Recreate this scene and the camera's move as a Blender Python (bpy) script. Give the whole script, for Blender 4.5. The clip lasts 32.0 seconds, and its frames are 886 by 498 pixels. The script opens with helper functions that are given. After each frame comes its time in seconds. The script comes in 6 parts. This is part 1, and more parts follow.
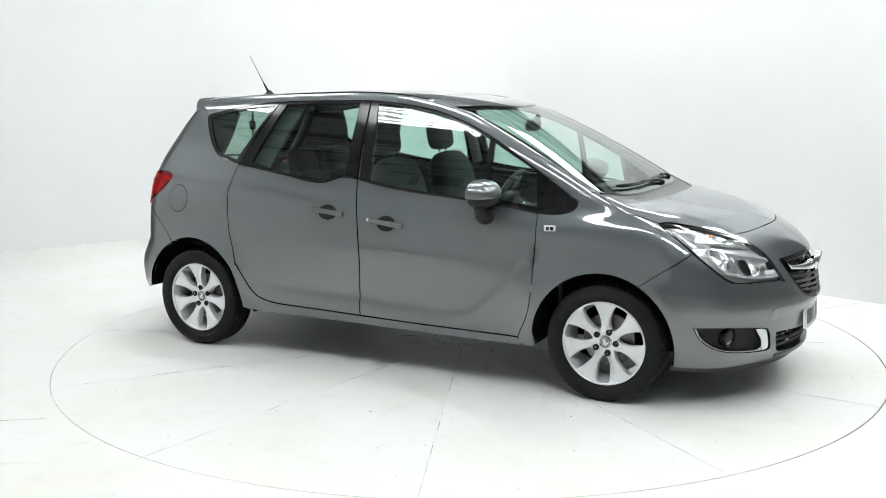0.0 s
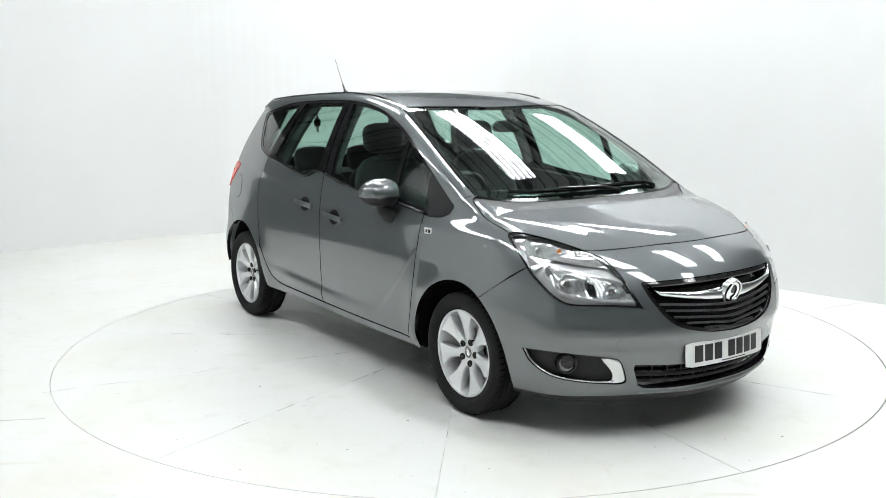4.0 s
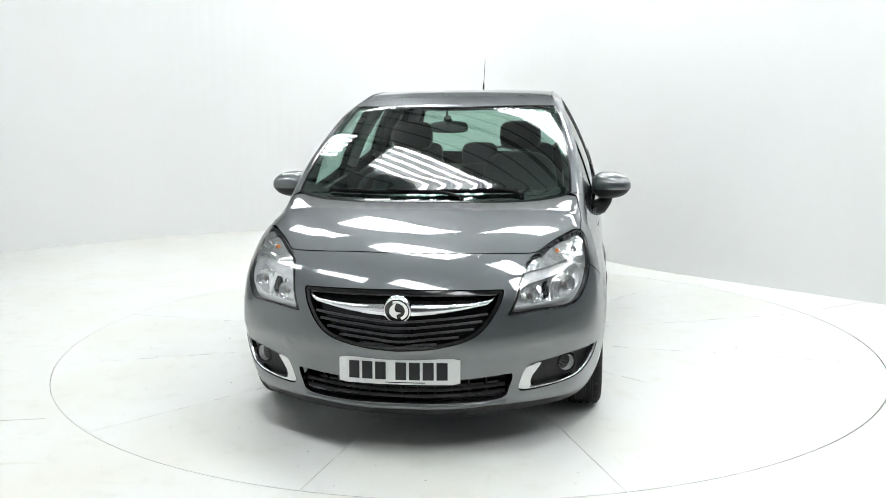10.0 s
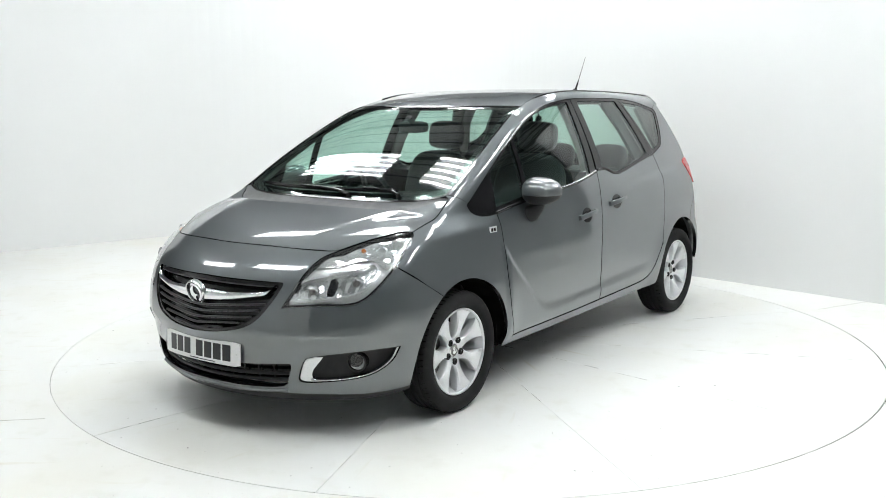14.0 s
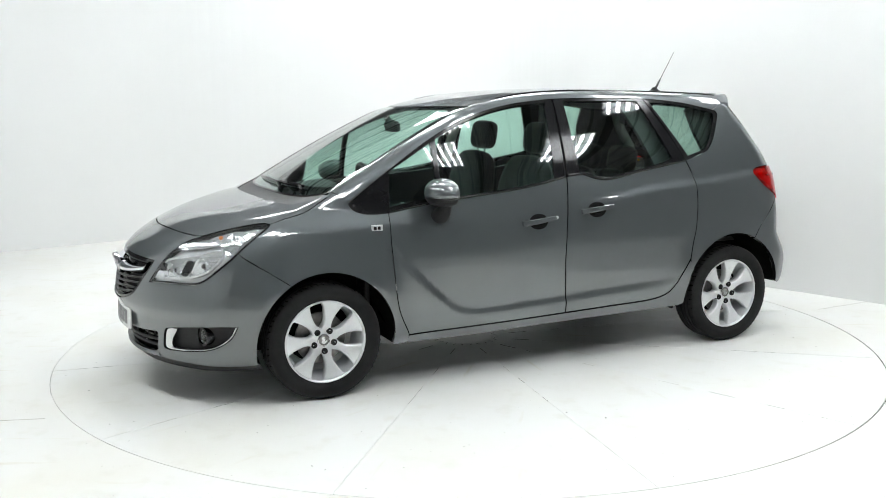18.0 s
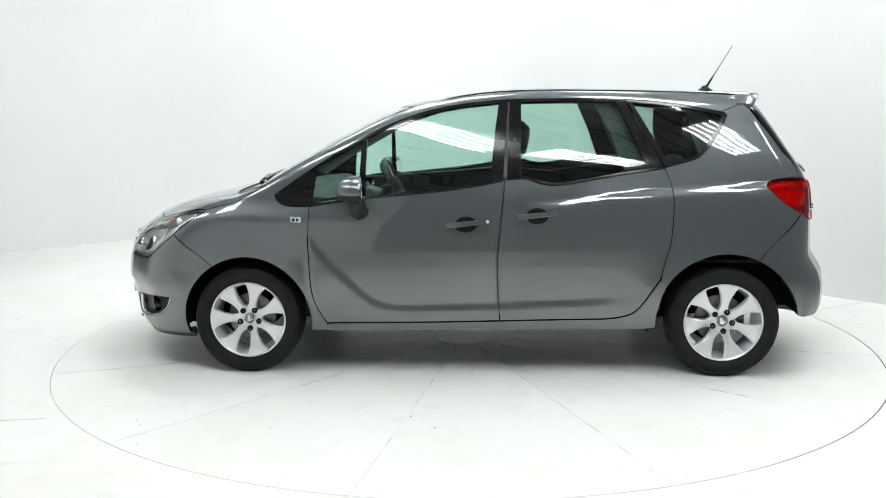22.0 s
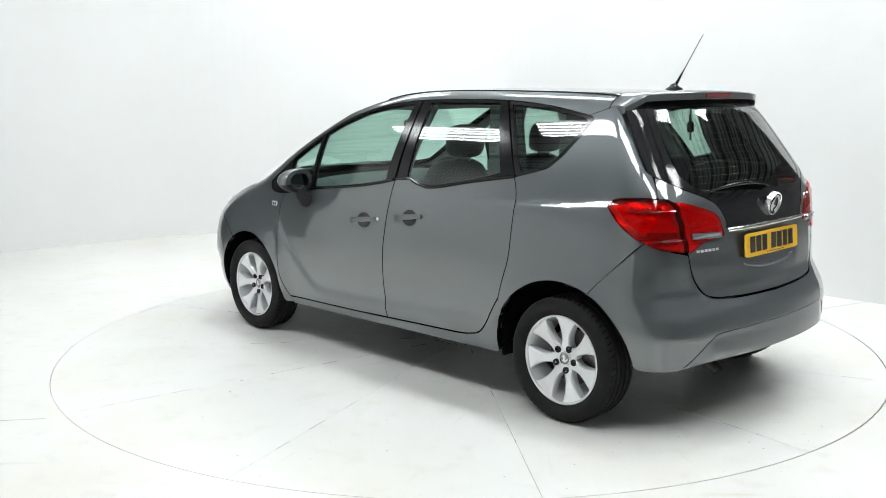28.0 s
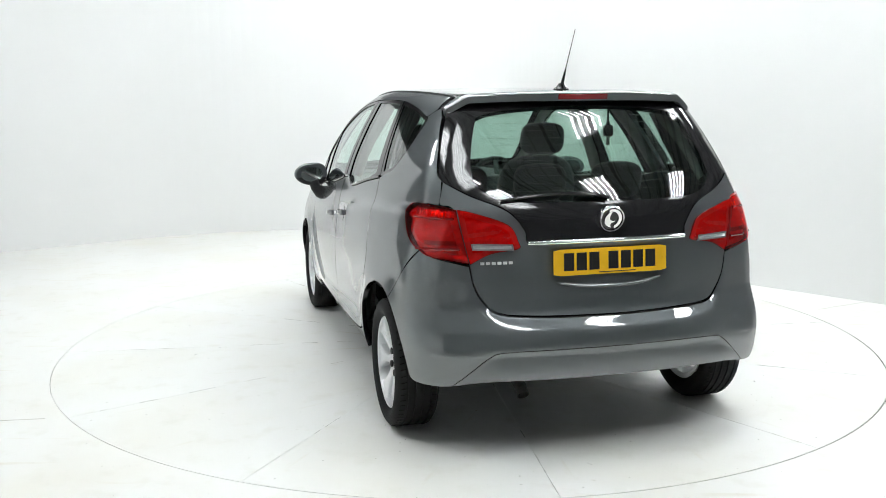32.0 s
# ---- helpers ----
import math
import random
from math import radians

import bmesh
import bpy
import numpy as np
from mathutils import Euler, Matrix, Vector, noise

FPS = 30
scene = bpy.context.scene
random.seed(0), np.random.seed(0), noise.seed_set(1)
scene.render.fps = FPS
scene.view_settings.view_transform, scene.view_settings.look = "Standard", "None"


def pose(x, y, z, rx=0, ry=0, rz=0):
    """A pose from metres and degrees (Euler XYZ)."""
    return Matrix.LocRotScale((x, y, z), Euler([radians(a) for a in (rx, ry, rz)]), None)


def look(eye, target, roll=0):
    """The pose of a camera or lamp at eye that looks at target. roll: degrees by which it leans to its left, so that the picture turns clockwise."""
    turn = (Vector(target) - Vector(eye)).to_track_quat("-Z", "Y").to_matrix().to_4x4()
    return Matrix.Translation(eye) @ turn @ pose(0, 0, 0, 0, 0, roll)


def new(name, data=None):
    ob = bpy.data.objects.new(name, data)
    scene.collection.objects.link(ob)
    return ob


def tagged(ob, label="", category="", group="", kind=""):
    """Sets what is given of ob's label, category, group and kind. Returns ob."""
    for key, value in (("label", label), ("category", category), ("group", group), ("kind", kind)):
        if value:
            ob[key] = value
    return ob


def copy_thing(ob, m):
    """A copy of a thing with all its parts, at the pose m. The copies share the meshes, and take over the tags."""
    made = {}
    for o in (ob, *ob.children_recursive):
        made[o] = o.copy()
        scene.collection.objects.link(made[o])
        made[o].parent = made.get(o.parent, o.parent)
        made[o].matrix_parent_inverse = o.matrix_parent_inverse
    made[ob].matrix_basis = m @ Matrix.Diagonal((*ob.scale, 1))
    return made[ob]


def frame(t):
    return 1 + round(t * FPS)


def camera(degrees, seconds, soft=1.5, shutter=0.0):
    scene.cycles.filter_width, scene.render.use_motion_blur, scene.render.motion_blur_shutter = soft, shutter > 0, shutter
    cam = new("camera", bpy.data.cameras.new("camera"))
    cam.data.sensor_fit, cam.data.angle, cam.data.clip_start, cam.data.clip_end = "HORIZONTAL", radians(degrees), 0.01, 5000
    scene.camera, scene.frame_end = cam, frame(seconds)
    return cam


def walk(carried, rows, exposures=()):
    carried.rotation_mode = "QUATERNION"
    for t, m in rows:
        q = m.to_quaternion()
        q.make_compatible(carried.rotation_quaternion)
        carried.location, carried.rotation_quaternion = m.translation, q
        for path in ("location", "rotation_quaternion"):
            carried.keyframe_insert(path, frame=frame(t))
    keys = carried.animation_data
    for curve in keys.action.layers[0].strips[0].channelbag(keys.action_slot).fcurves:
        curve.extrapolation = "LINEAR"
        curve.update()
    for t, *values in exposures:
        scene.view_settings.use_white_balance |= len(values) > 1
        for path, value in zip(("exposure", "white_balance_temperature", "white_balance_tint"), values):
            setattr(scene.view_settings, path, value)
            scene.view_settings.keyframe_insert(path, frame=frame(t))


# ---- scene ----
from mathutils import geometry

cam = camera(51.18, 32.0, soft=0.9)
EYE = Vector((0, -5.837, 1.522))
AIM = EYE + Vector((-math.sin(radians(1.355)) * math.cos(radians(9.199)), math.cos(radians(1.355)) * math.cos(radians(9.199)), -math.sin(radians(9.199))))
walk(cam, [(0.0, look(EYE, AIM, -0.484)), (32.0, look(EYE, AIM, -0.484))], exposures=[(0.0, 0.0), (32.0, 0.0)])

# the turntable's angle, degrees at the start and per second; its axis in the car's own space
START, RATE = -25.93, -7.1
AXIS = Vector((0.127, 0.028, 0))

# ---- light ----
world = bpy.data.worlds.new("studio_dark")
world.use_nodes = True
world.node_tree.nodes["Background"].inputs["Color"].default_value = (0.9, 0.95, 1.0, 1)
world.node_tree.nodes["Background"].inputs["Strength"].default_value = 0.02
scene.world = world
TUBE_POWER = 26.4
CEILING = 4.3


# ---- materials ----
def material(name, color=(0.5, 0.5, 0.5), rough=0.5, metal=0.0, coat=0.0, spec=0.5, noise_scale=0.0, noise_amount=0.0, bump=0.0, bump_scale=60.0, coat_rough=0.03, coat_ior=1.5, emit=0.0, sheen=0.0):
    m = bpy.data.materials.new(name)
    m.use_nodes = True
    nt = m.node_tree
    p = nt.nodes["Principled BSDF"]
    p.inputs["Base Color"].default_value = (*color, 1)
    p.inputs["Roughness"].default_value = rough
    p.inputs["Metallic"].default_value = metal
    p.inputs["Coat Weight"].default_value = coat
    p.inputs["Coat Roughness"].default_value = coat_rough
    p.inputs["Coat IOR"].default_value = coat_ior
    p.inputs["Specular IOR Level"].default_value = spec
    p.inputs["Sheen Weight"].default_value = sheen
    if emit:
        p.inputs["Emission Color"].default_value = (*color, 1)
        p.inputs["Emission Strength"].default_value = emit
    tc = nt.nodes.new("ShaderNodeTexCoord")
    if noise_amount:
        n = nt.nodes.new("ShaderNodeTexNoise")
        n.inputs["Scale"].default_value = noise_scale
        n.inputs["Detail"].default_value = 5
        mp = nt.nodes.new("ShaderNodeMapRange")
        mp.inputs["From Min"].default_value, mp.inputs["From Max"].default_value = 0.3, 0.7
        mp.inputs["To Min"].default_value, mp.inputs["To Max"].default_value = 1 - noise_amount, 1 + noise_amount
        mix = nt.nodes.new("ShaderNodeVectorMath")
        mix.operation = "SCALE"
        mix.inputs[0].default_value = color
        nt.links.new(tc.outputs["Object"], n.inputs["Vector"])
        nt.links.new(n.outputs["Fac"], mp.inputs["Value"])
        nt.links.new(mp.outputs["Result"], mix.inputs["Scale"])
        nt.links.new(mix.outputs["Vector"], p.inputs["Base Color"])
    if bump:
        n2 = nt.nodes.new("ShaderNodeTexNoise")
        n2.inputs["Scale"].default_value = bump_scale
        n2.inputs["Detail"].default_value = 4
        bp = nt.nodes.new("ShaderNodeBump")
        bp.inputs["Strength"].default_value = bump
        bp.inputs["Distance"].default_value = 0.004
        nt.links.new(tc.outputs["Object"], n2.inputs["Vector"])
        nt.links.new(n2.outputs["Fac"], bp.inputs["Height"])
        nt.links.new(bp.outputs["Normal"], p.inputs["Normal"])
    return m


def glass(name, tint, ior=1.5):
    """Thin clear pane: tinted see-through with a mirror gloss by Fresnel."""
    m = bpy.data.materials.new(name)
    m.use_nodes = True
    nt = m.node_tree
    nt.nodes.remove(nt.nodes["Principled BSDF"])
    out = nt.nodes["Material Output"]
    tr, gl = nt.nodes.new("ShaderNodeBsdfTransparent"), nt.nodes.new("ShaderNodeBsdfGlossy")
    lw, pw, ad, mx = nt.nodes.new("ShaderNodeLayerWeight"), nt.nodes.new("ShaderNodeMath"), nt.nodes.new("ShaderNodeMath"), nt.nodes.new("ShaderNodeMixShader")
    tr.inputs["Color"].default_value = (*tint, 1)
    gl.inputs["Color"].default_value = (1, 1, 1, 1)
    gl.inputs["Roughness"].default_value = 0.0
    lw.inputs["Blend"].default_value = 0.5
    base = 1.7 * ((ior - 1) / (ior + 1)) ** 2
    pw.operation, ad.operation = "POWER", "MULTIPLY_ADD"
    pw.inputs[1].default_value = 4.5
    ad.inputs[1].default_value, ad.inputs[2].default_value = 1 - base, base
    nt.links.new(lw.outputs["Facing"], pw.inputs[0])
    nt.links.new(pw.outputs[0], ad.inputs[0])
    nt.links.new(ad.outputs[0], mx.inputs["Fac"])
    nt.links.new(tr.outputs["BSDF"], mx.inputs[1])
    nt.links.new(gl.outputs["BSDF"], mx.inputs[2])
    nt.links.new(mx.outputs["Shader"], out.inputs["Surface"])
    return m


def floor_paint(name, color, seed):
    """White floor paint: faint warm scuffs, grey dust, small dark specks and a soft gloss."""
    m = material(name, color, rough=0.38, spec=0.4)
    nt = m.node_tree
    p = nt.nodes["Principled BSDF"]
    tc = nt.nodes.new("ShaderNodeTexCoord")
    shift = nt.nodes.new("ShaderNodeVectorMath")
    shift.inputs[1].default_value = (seed, seed * 0.7, 0)
    nt.links.new(tc.outputs["Object"], shift.inputs[0])

    def layer(scale, lo, hi, tint, below, detail=6, stretch=None):
        n = nt.nodes.new("ShaderNodeTexNoise")
        n.inputs["Scale"].default_value = scale
        n.inputs["Detail"].default_value = detail
        r = nt.nodes.new("ShaderNodeMapRange")
        r.inputs["From Min"].default_value, r.inputs["From Max"].default_value = lo, hi
        mx = nt.nodes.new("ShaderNodeMix")
        mx.data_type = "RGBA"
        mx.inputs["B"].default_value = (*tint, 1)
        src = shift.outputs[0]
        if stretch:
            sc = nt.nodes.new("ShaderNodeVectorMath")
            sc.operation = "MULTIPLY"
            sc.inputs[1].default_value = stretch
            nt.links.new(src, sc.inputs[0])
            src = sc.outputs[0]
        nt.links.new(src, n.inputs["Vector"])
        nt.links.new(n.outputs["Fac"], r.inputs["Value"])
        nt.links.new(r.outputs["Result"], mx.inputs["Factor"])
        if isinstance(below, tuple):
            mx.inputs["A"].default_value = (*below, 1)
        else:
            nt.links.new(below, mx.inputs["A"])
        return mx.outputs["Result"]

    c = layer(1.1, 0.45, 0.95, (color[0] * 0.93, color[1] * 0.9, color[2] * 0.82), color)
    c = layer(7.0, 0.56, 0.95, (color[0] * 0.86, color[1] * 0.84, color[2] * 0.78), c)
    c = layer(2.3, 0.64, 0.86, (color[0] * 0.8, color[1] * 0.74, color[2] * 0.6), c, stretch=(0.6, 5.0, 1))
    c = layer(46.0, 0.74, 0.80, (0.25, 0.23, 0.2), c, detail=2)
    nt.links.new(c, p.inputs["Base Color"])
    n = nt.nodes.new("ShaderNodeTexNoise")
    n.inputs["Scale"].default_value = 3.0
    r = nt.nodes.new("ShaderNodeMapRange")
    r.inputs["To Min"].default_value, r.inputs["To Max"].default_value = 0.3, 0.5
    nt.links.new(tc.outputs["Object"], n.inputs["Vector"])
    nt.links.new(n.outputs["Fac"], r.inputs["Value"])
    nt.links.new(r.outputs["Result"], p.inputs["Roughness"])
    return m


PAINT = material("grey_metallic_paint", (0.088, 0.100, 0.107), rough=0.40, metal=0.50, coat=1.0, coat_rough=0.012, coat_ior=1.95, noise_scale=900, noise_amount=0.10)
BLACK_GLOSS = material("gloss_black", (0.012, 0.012, 0.013), rough=0.08, spec=0.5, noise_scale=20, noise_amount=0.05)
# real black trim, and the shade of panel gaps put into edge colour
BLACK_TRIM_SHADE = material("satin_black_trim_and_gap_shade", (0.008, 0.008, 0.009), rough=0.13, spec=0.32, noise_scale=40, noise_amount=0.1)
PLASTIC = material("black_grained_plastic", (0.018, 0.018, 0.019), rough=0.5, spec=0.25, noise_scale=30, noise_amount=0.15, bump=0.15, bump_scale=700)
COWL = material("scuttle_grey_plastic", (0.075, 0.076, 0.078), rough=0.5, noise_scale=30, noise_amount=0.15, bump=0.15, bump_scale=500)
RUBBER = material("tyre_rubber", (0.011, 0.011, 0.011), rough=0.75, spec=0.25, noise_scale=14, noise_amount=0.25, bump=0.2, bump_scale=300)
LAMP_DARK = material("lamp_housing_grey", (0.66, 0.665, 0.67), rough=0.25, metal=0.35, noise_scale=40, noise_amount=0.1)
LAMP_BOWL = material("lamp_bowl_mirror", (0.86, 0.87, 0.88), rough=0.10, metal=0.85, noise_scale=90, noise_amount=0.1)
LAMP_SILVER = material("lamp_silver", (0.84, 0.85, 0.86), rough=0.16, metal=0.55, noise_scale=60, noise_amount=0.15)
CHROME = material("chrome", (0.78, 0.79, 0.80), rough=0.07, metal=1.0)
SATIN = material("satin_chrome", (0.62, 0.63, 0.64), rough=0.22, metal=1.0)
ALLOY = material("silver_alloy_lacquer", (0.74, 0.75, 0.76), rough=0.3, metal=0.4, coat=0.7, noise_scale=500, noise_amount=0.05)
STEEL = material("worn_brake_steel", (0.26, 0.25, 0.24), rough=0.45, metal=0.9, noise_scale=30, noise_amount=0.3)
EXHAUST = material("sooty_exhaust_steel", (0.09, 0.085, 0.08), rough=0.5, metal=0.7, noise_scale=40, noise_amount=0.3)
DARK = material("underbody_dark", (0.006, 0.006, 0.006), rough=0.8, spec=0.08, noise_scale=8, noise_amount=0.3)
RED = glass("red_lens", (0.90, 0.018, 0.014), 1.40)
RED_DEEP = material("deep_red_lens", (0.20, 0.004, 0.006), rough=0.12, coat=1.0)
RED_MID = material("red_lamp_chamber", (0.60, 0.05, 0.035), rough=0.2, metal=0.3, noise_scale=60, noise_amount=0.2)
AMBER_BULB = material("amber_bulb", (1.0, 0.62, 0.08), rough=0.2, coat=0.6)
AMBER = material("amber_lens", (0.75, 0.22, 0.03), rough=0.15, coat=0.6)
WHITE_PLATE = material("white_plate", (0.78, 0.79, 0.78), rough=0.25, coat=0.4, noise_scale=40, noise_amount=0.03)
YELLOW_PLATE = material("yellow_plate", (0.80, 0.46, 0.02), rough=0.25, coat=0.4, noise_scale=40, noise_amount=0.03)
INK = material("plate_black", (0.01, 0.01, 0.012), rough=0.3)
CLOTH = material("dark_grey_cloth", (0.035, 0.036, 0.038), rough=0.9, noise_scale=120, noise_amount=0.25, bump=0.3, bump_scale=500, sheen=0.3)
LINING = material("pale_grey_headliner", (0.30, 0.30, 0.285), rough=0.9, noise_scale=200, noise_amount=0.08)
CABIN = material("cabin_plastic", (0.03, 0.031, 0.033), rough=0.6, noise_scale=20, noise_amount=0.15, bump=0.1, bump_scale=600)
CABIN_GREY = material("cabin_trim_grey", (0.17, 0.17, 0.168), rough=0.7, noise_scale=20, noise_amount=0.1)
GLASS = glass("green_tinted_glass", (0.66, 0.84, 0.77))
GLASS_REAR = glass("dark_tinted_glass", (0.52, 0.66, 0.60))
LENS = glass("clear_lens", (0.97, 0.98, 0.98), 1.45)
MIRROR = material("mirror_glass", (0.8, 0.85, 0.85), rough=0.02, metal=1.0)
WALL = material("white_wall_paint", (0.72, 0.725, 0.72), rough=0.6, noise_scale=0.8, noise_amount=0.012, bump=0.03, bump_scale=30)
FLOOR = floor_paint("white_floor_paint", (0.775, 0.775, 0.75), 3.0)
TABLE = floor_paint("white_turntable_paint", (0.775, 0.78, 0.758), 11.0)
SEAM = material("seam_dirt", (0.16, 0.15, 0.13), rough=0.9, noise_scale=25, noise_amount=0.6)
SEAM_FAINT = material("seam_faint_dirt", (0.45, 0.43, 0.38), rough=0.8, noise_scale=9, noise_amount=0.5)
CONCRETE = material("dark_concrete", (0.11, 0.105, 0.10), rough=0.6, noise_scale=3, noise_amount=0.2)
GREY_FLOOR = material("worn_grey_floor_paint", (0.38, 0.375, 0.36), rough=0.5, noise_scale=2, noise_amount=0.2)
HALL = material("grey_hall_wall", (0.34, 0.34, 0.345), rough=0.7, noise_scale=1.0, noise_amount=0.2)
CEIL = material("pale_roof_sheet", (0.64, 0.65, 0.65), rough=0.6, noise_scale=1.5, noise_amount=0.2)
BEAM = material("dark_roof_beam", (0.03, 0.03, 0.032), rough=0.6, noise_scale=5, noise_amount=0.2)
FITTING = material("white_light_tray", (0.42, 0.425, 0.43), rough=0.5, noise_scale=6, noise_amount=0.04)
TUBE = material("fluorescent_tube", (0.965, 1.0, 1.01), rough=0.4, emit=TUBE_POWER)


# ---- mesh helpers ----
def link(name, verts, faces, mat, parent=None, label="", smooth=False, normals=None):
    me = bpy.data.meshes.new(name)
    me.from_pydata([tuple(map(float, v)) for v in verts], [], [tuple(map(int, f)) for f in faces])
    me.materials.append(mat)
    if smooth:
        me.shade_smooth()
    if normals is not None:
        me.normals_split_custom_set_from_vertices([tuple(map(float, n)) for n in normals])
    me.update()
    ob = new(name, me)
    if parent:
        ob.parent = parent
    if label:
        ob["label"] = label
    return ob


def part(name, bm, mat, parent=None, label="", smooth=False):
    me = bpy.data.meshes.new(name)
    bm.normal_update()
    bm.to_mesh(me)
    bm.free()
    me.materials.append(mat)
    if smooth:
        me.shade_smooth()
        me.set_sharp_from_angle(angle=radians(38))
    ob = new(name, me)
    if parent:
        ob.parent = parent
    if label:
        ob["label"] = label
    return ob


def box(bm, size, m=None, bevel=0.0, seg=2):
    """Adds a box of that size, centred, at the pose m."""
    r = bmesh.ops.create_cube(bm, size=1.0, matrix=Matrix.Diagonal((*size, 1)))
    vs = r["verts"]
    if bevel:
        es = list({e for v in vs for e in v.link_edges})
        g = bmesh.ops.bevel(bm, geom=es, offset=bevel, segments=seg, profile=0.5, affect="EDGES")
        vs = list({v for f in g["faces"] for v in f.verts} | {v for v in vs if v.is_valid})
    if m is not None:
        bmesh.ops.transform(bm, matrix=m, verts=[v for v in vs if v.is_valid])
    return vs


def lathe(bm, profile, n=48, m=None, closed=False):
    """Turns a profile of (radius, height) round the y axis."""
    rings = []
    for r, h in profile:
        rings.append([bm.verts.new((r * math.cos(2 * math.pi * i / n), h, r * math.sin(2 * math.pi * i / n))) for i in range(n)])
    pairs = list(zip(rings, rings[1:])) + ([(rings[-1], rings[0])] if closed else [])
    for a, b in pairs:
        for i in range(n):
            bm.faces.new((a[i], a[(i + 1) % n], b[(i + 1) % n], b[i]))
    if m is not None:
        bmesh.ops.transform(bm, matrix=m, verts=[v for r in rings for v in r])
    return rings


def tube(bm, pts, radius, n=8, caps=True, flat=1.0):
    """A round bar along points; radius may be a list."""
    pts = [Vector(p) for p in pts]
    rad = radius if isinstance(radius, (list, tuple)) else [radius] * len(pts)
    rings, up = [], Vector((0.013, 0.021, 1)).normalized()
    for i, p in enumerate(pts):
        d = (pts[min(i + 1, len(pts) - 1)] - pts[max(i - 1, 0)]).normalized()
        a = d.cross(up)
        a = a.normalized() if a.length > 1e-3 else Vector((1, 0, 0))
        b = a.cross(d)
        rings.append([bm.verts.new(p + rad[i] * (math.cos(2 * math.pi * k / n) * a + flat * math.sin(2 * math.pi * k / n) * b)) for k in range(n)])
    for r, s in zip(rings, rings[1:]):
        for k in range(n):
            bm.faces.new((r[k], r[(k + 1) % n], s[(k + 1) % n], s[k]))
    if caps:
        bm.faces.new(rings[0][::-1])
        bm.faces.new(rings[-1])


def prism(bm, outline, h0, h1, m=None):
    """A flat outline (x, y) raised from h0 to h1 along z."""
    a = [bm.verts.new((x, y, h0)) for x, y in outline]
    b = [bm.verts.new((x, y, h1)) for x, y in outline]
    n = len(a)
    bm.faces.new(a[::-1])
    bm.faces.new(b)
    for i in range(n):
        bm.faces.new((a[i], a[(i + 1) % n], b[(i + 1) % n], b[i]))
    if m is not None:
        bmesh.ops.transform(bm, matrix=m, verts=a + b)
    return a + b


def rounded(pts, n=6):
    """A Catmull-Rom curve through points (tuples of any length)."""
    p = [np.array(q, float) for q in pts]
    if len(p) < 3:
        return [tuple(q) for q in p]
    out = []
    ext = [2 * p[0] - p[1], *p, 2 * p[-1] - p[-2]]
    for i in range(len(p) - 1):
        a, b, c, d = ext[i:i + 4]
        for k in range(n):
            t = k / n
            out.append(tuple(0.5 * (2 * b + (c - a) * t + (2 * a - 5 * b + 4 * c - d) * t * t + (3 * b - a - 3 * c + d) * t ** 3)))
    return out + [tuple(p[-1])]


# ---- the studio ----
def upright_wall(base, height, thick):
    """An upright wall along an open plan line, with thickness."""
    v, f = [], []
    n = len(base)
    for i, (x, y) in enumerate(base):
        ax, ay = base[max(i - 1, 0)]
        bx, by = base[min(i + 1, n - 1)]
        d = Vector((bx - ax, by - ay)).normalized()
        ox, oy = d.y * thick, -d.x * thick
        v += [(x, y, 0), (x, y, height), (x + ox, y + oy, height), (x + ox, y + oy, 0)]
    for i in range(n - 1):
        a, b = 4 * i, 4 * (i + 1)
        for k in range(4):
            f.append((a + k, b + k, b + (k + 1) % 4, a + (k + 1) % 4))
    f += [(0, 1, 2, 3), (4 * n - 1, 4 * n - 2, 4 * n - 3, 4 * n - 4)]
    return v, f


def bend(a, b, c, r, n=20):
    """Points that round off the corner b between a and c, starting r before it."""
    a, b, c = Vector(a), Vector(b), Vector(c)
    p, q = b + (a - b).normalized() * r, b + (c - b).normalized() * r
    return [tuple((1 - t) ** 2 * p + 2 * t * (1 - t) * b + t * t * q) for t in (k / n for k in range(n + 1))]


CORNERS = [(-5.11, 3.354), (-2.877, 5.164), (0.546, 5.233), (1.339, 2.822), (3.294, 0.867)]
RADII = [0, 1.3, 1.5, 0.9, 0]
plan = [CORNERS[0]]
for i in range(1, len(CORNERS) - 1):
    plan += bend(CORNERS[i - 1], CORNERS[i], CORNERS[i + 1], RADII[i])
plan = (plan + [CORNERS[-1]])[::-1]
WALL_HEIGHT = 2.664
v, f = upright_wall(plan, WALL_HEIGHT, -0.12)
tagged(link("wall_studio", v, f, WALL, smooth=False), "smooth white curved studio wall round the turntable", "wall", kind="structure")

# the hall's own white side wall rises to the roof beside the studio
v, f = upright_wall([(-2.2, -8.4), (-5.6, -6.6), (-7.02, -5.6), (-6.9, 0.9)][::-1], 4.98, -0.12)
tagged(link("wall_side", v, f, WALL, smooth=False), "tall white painted side wall of the hall", "wall", kind="structure")

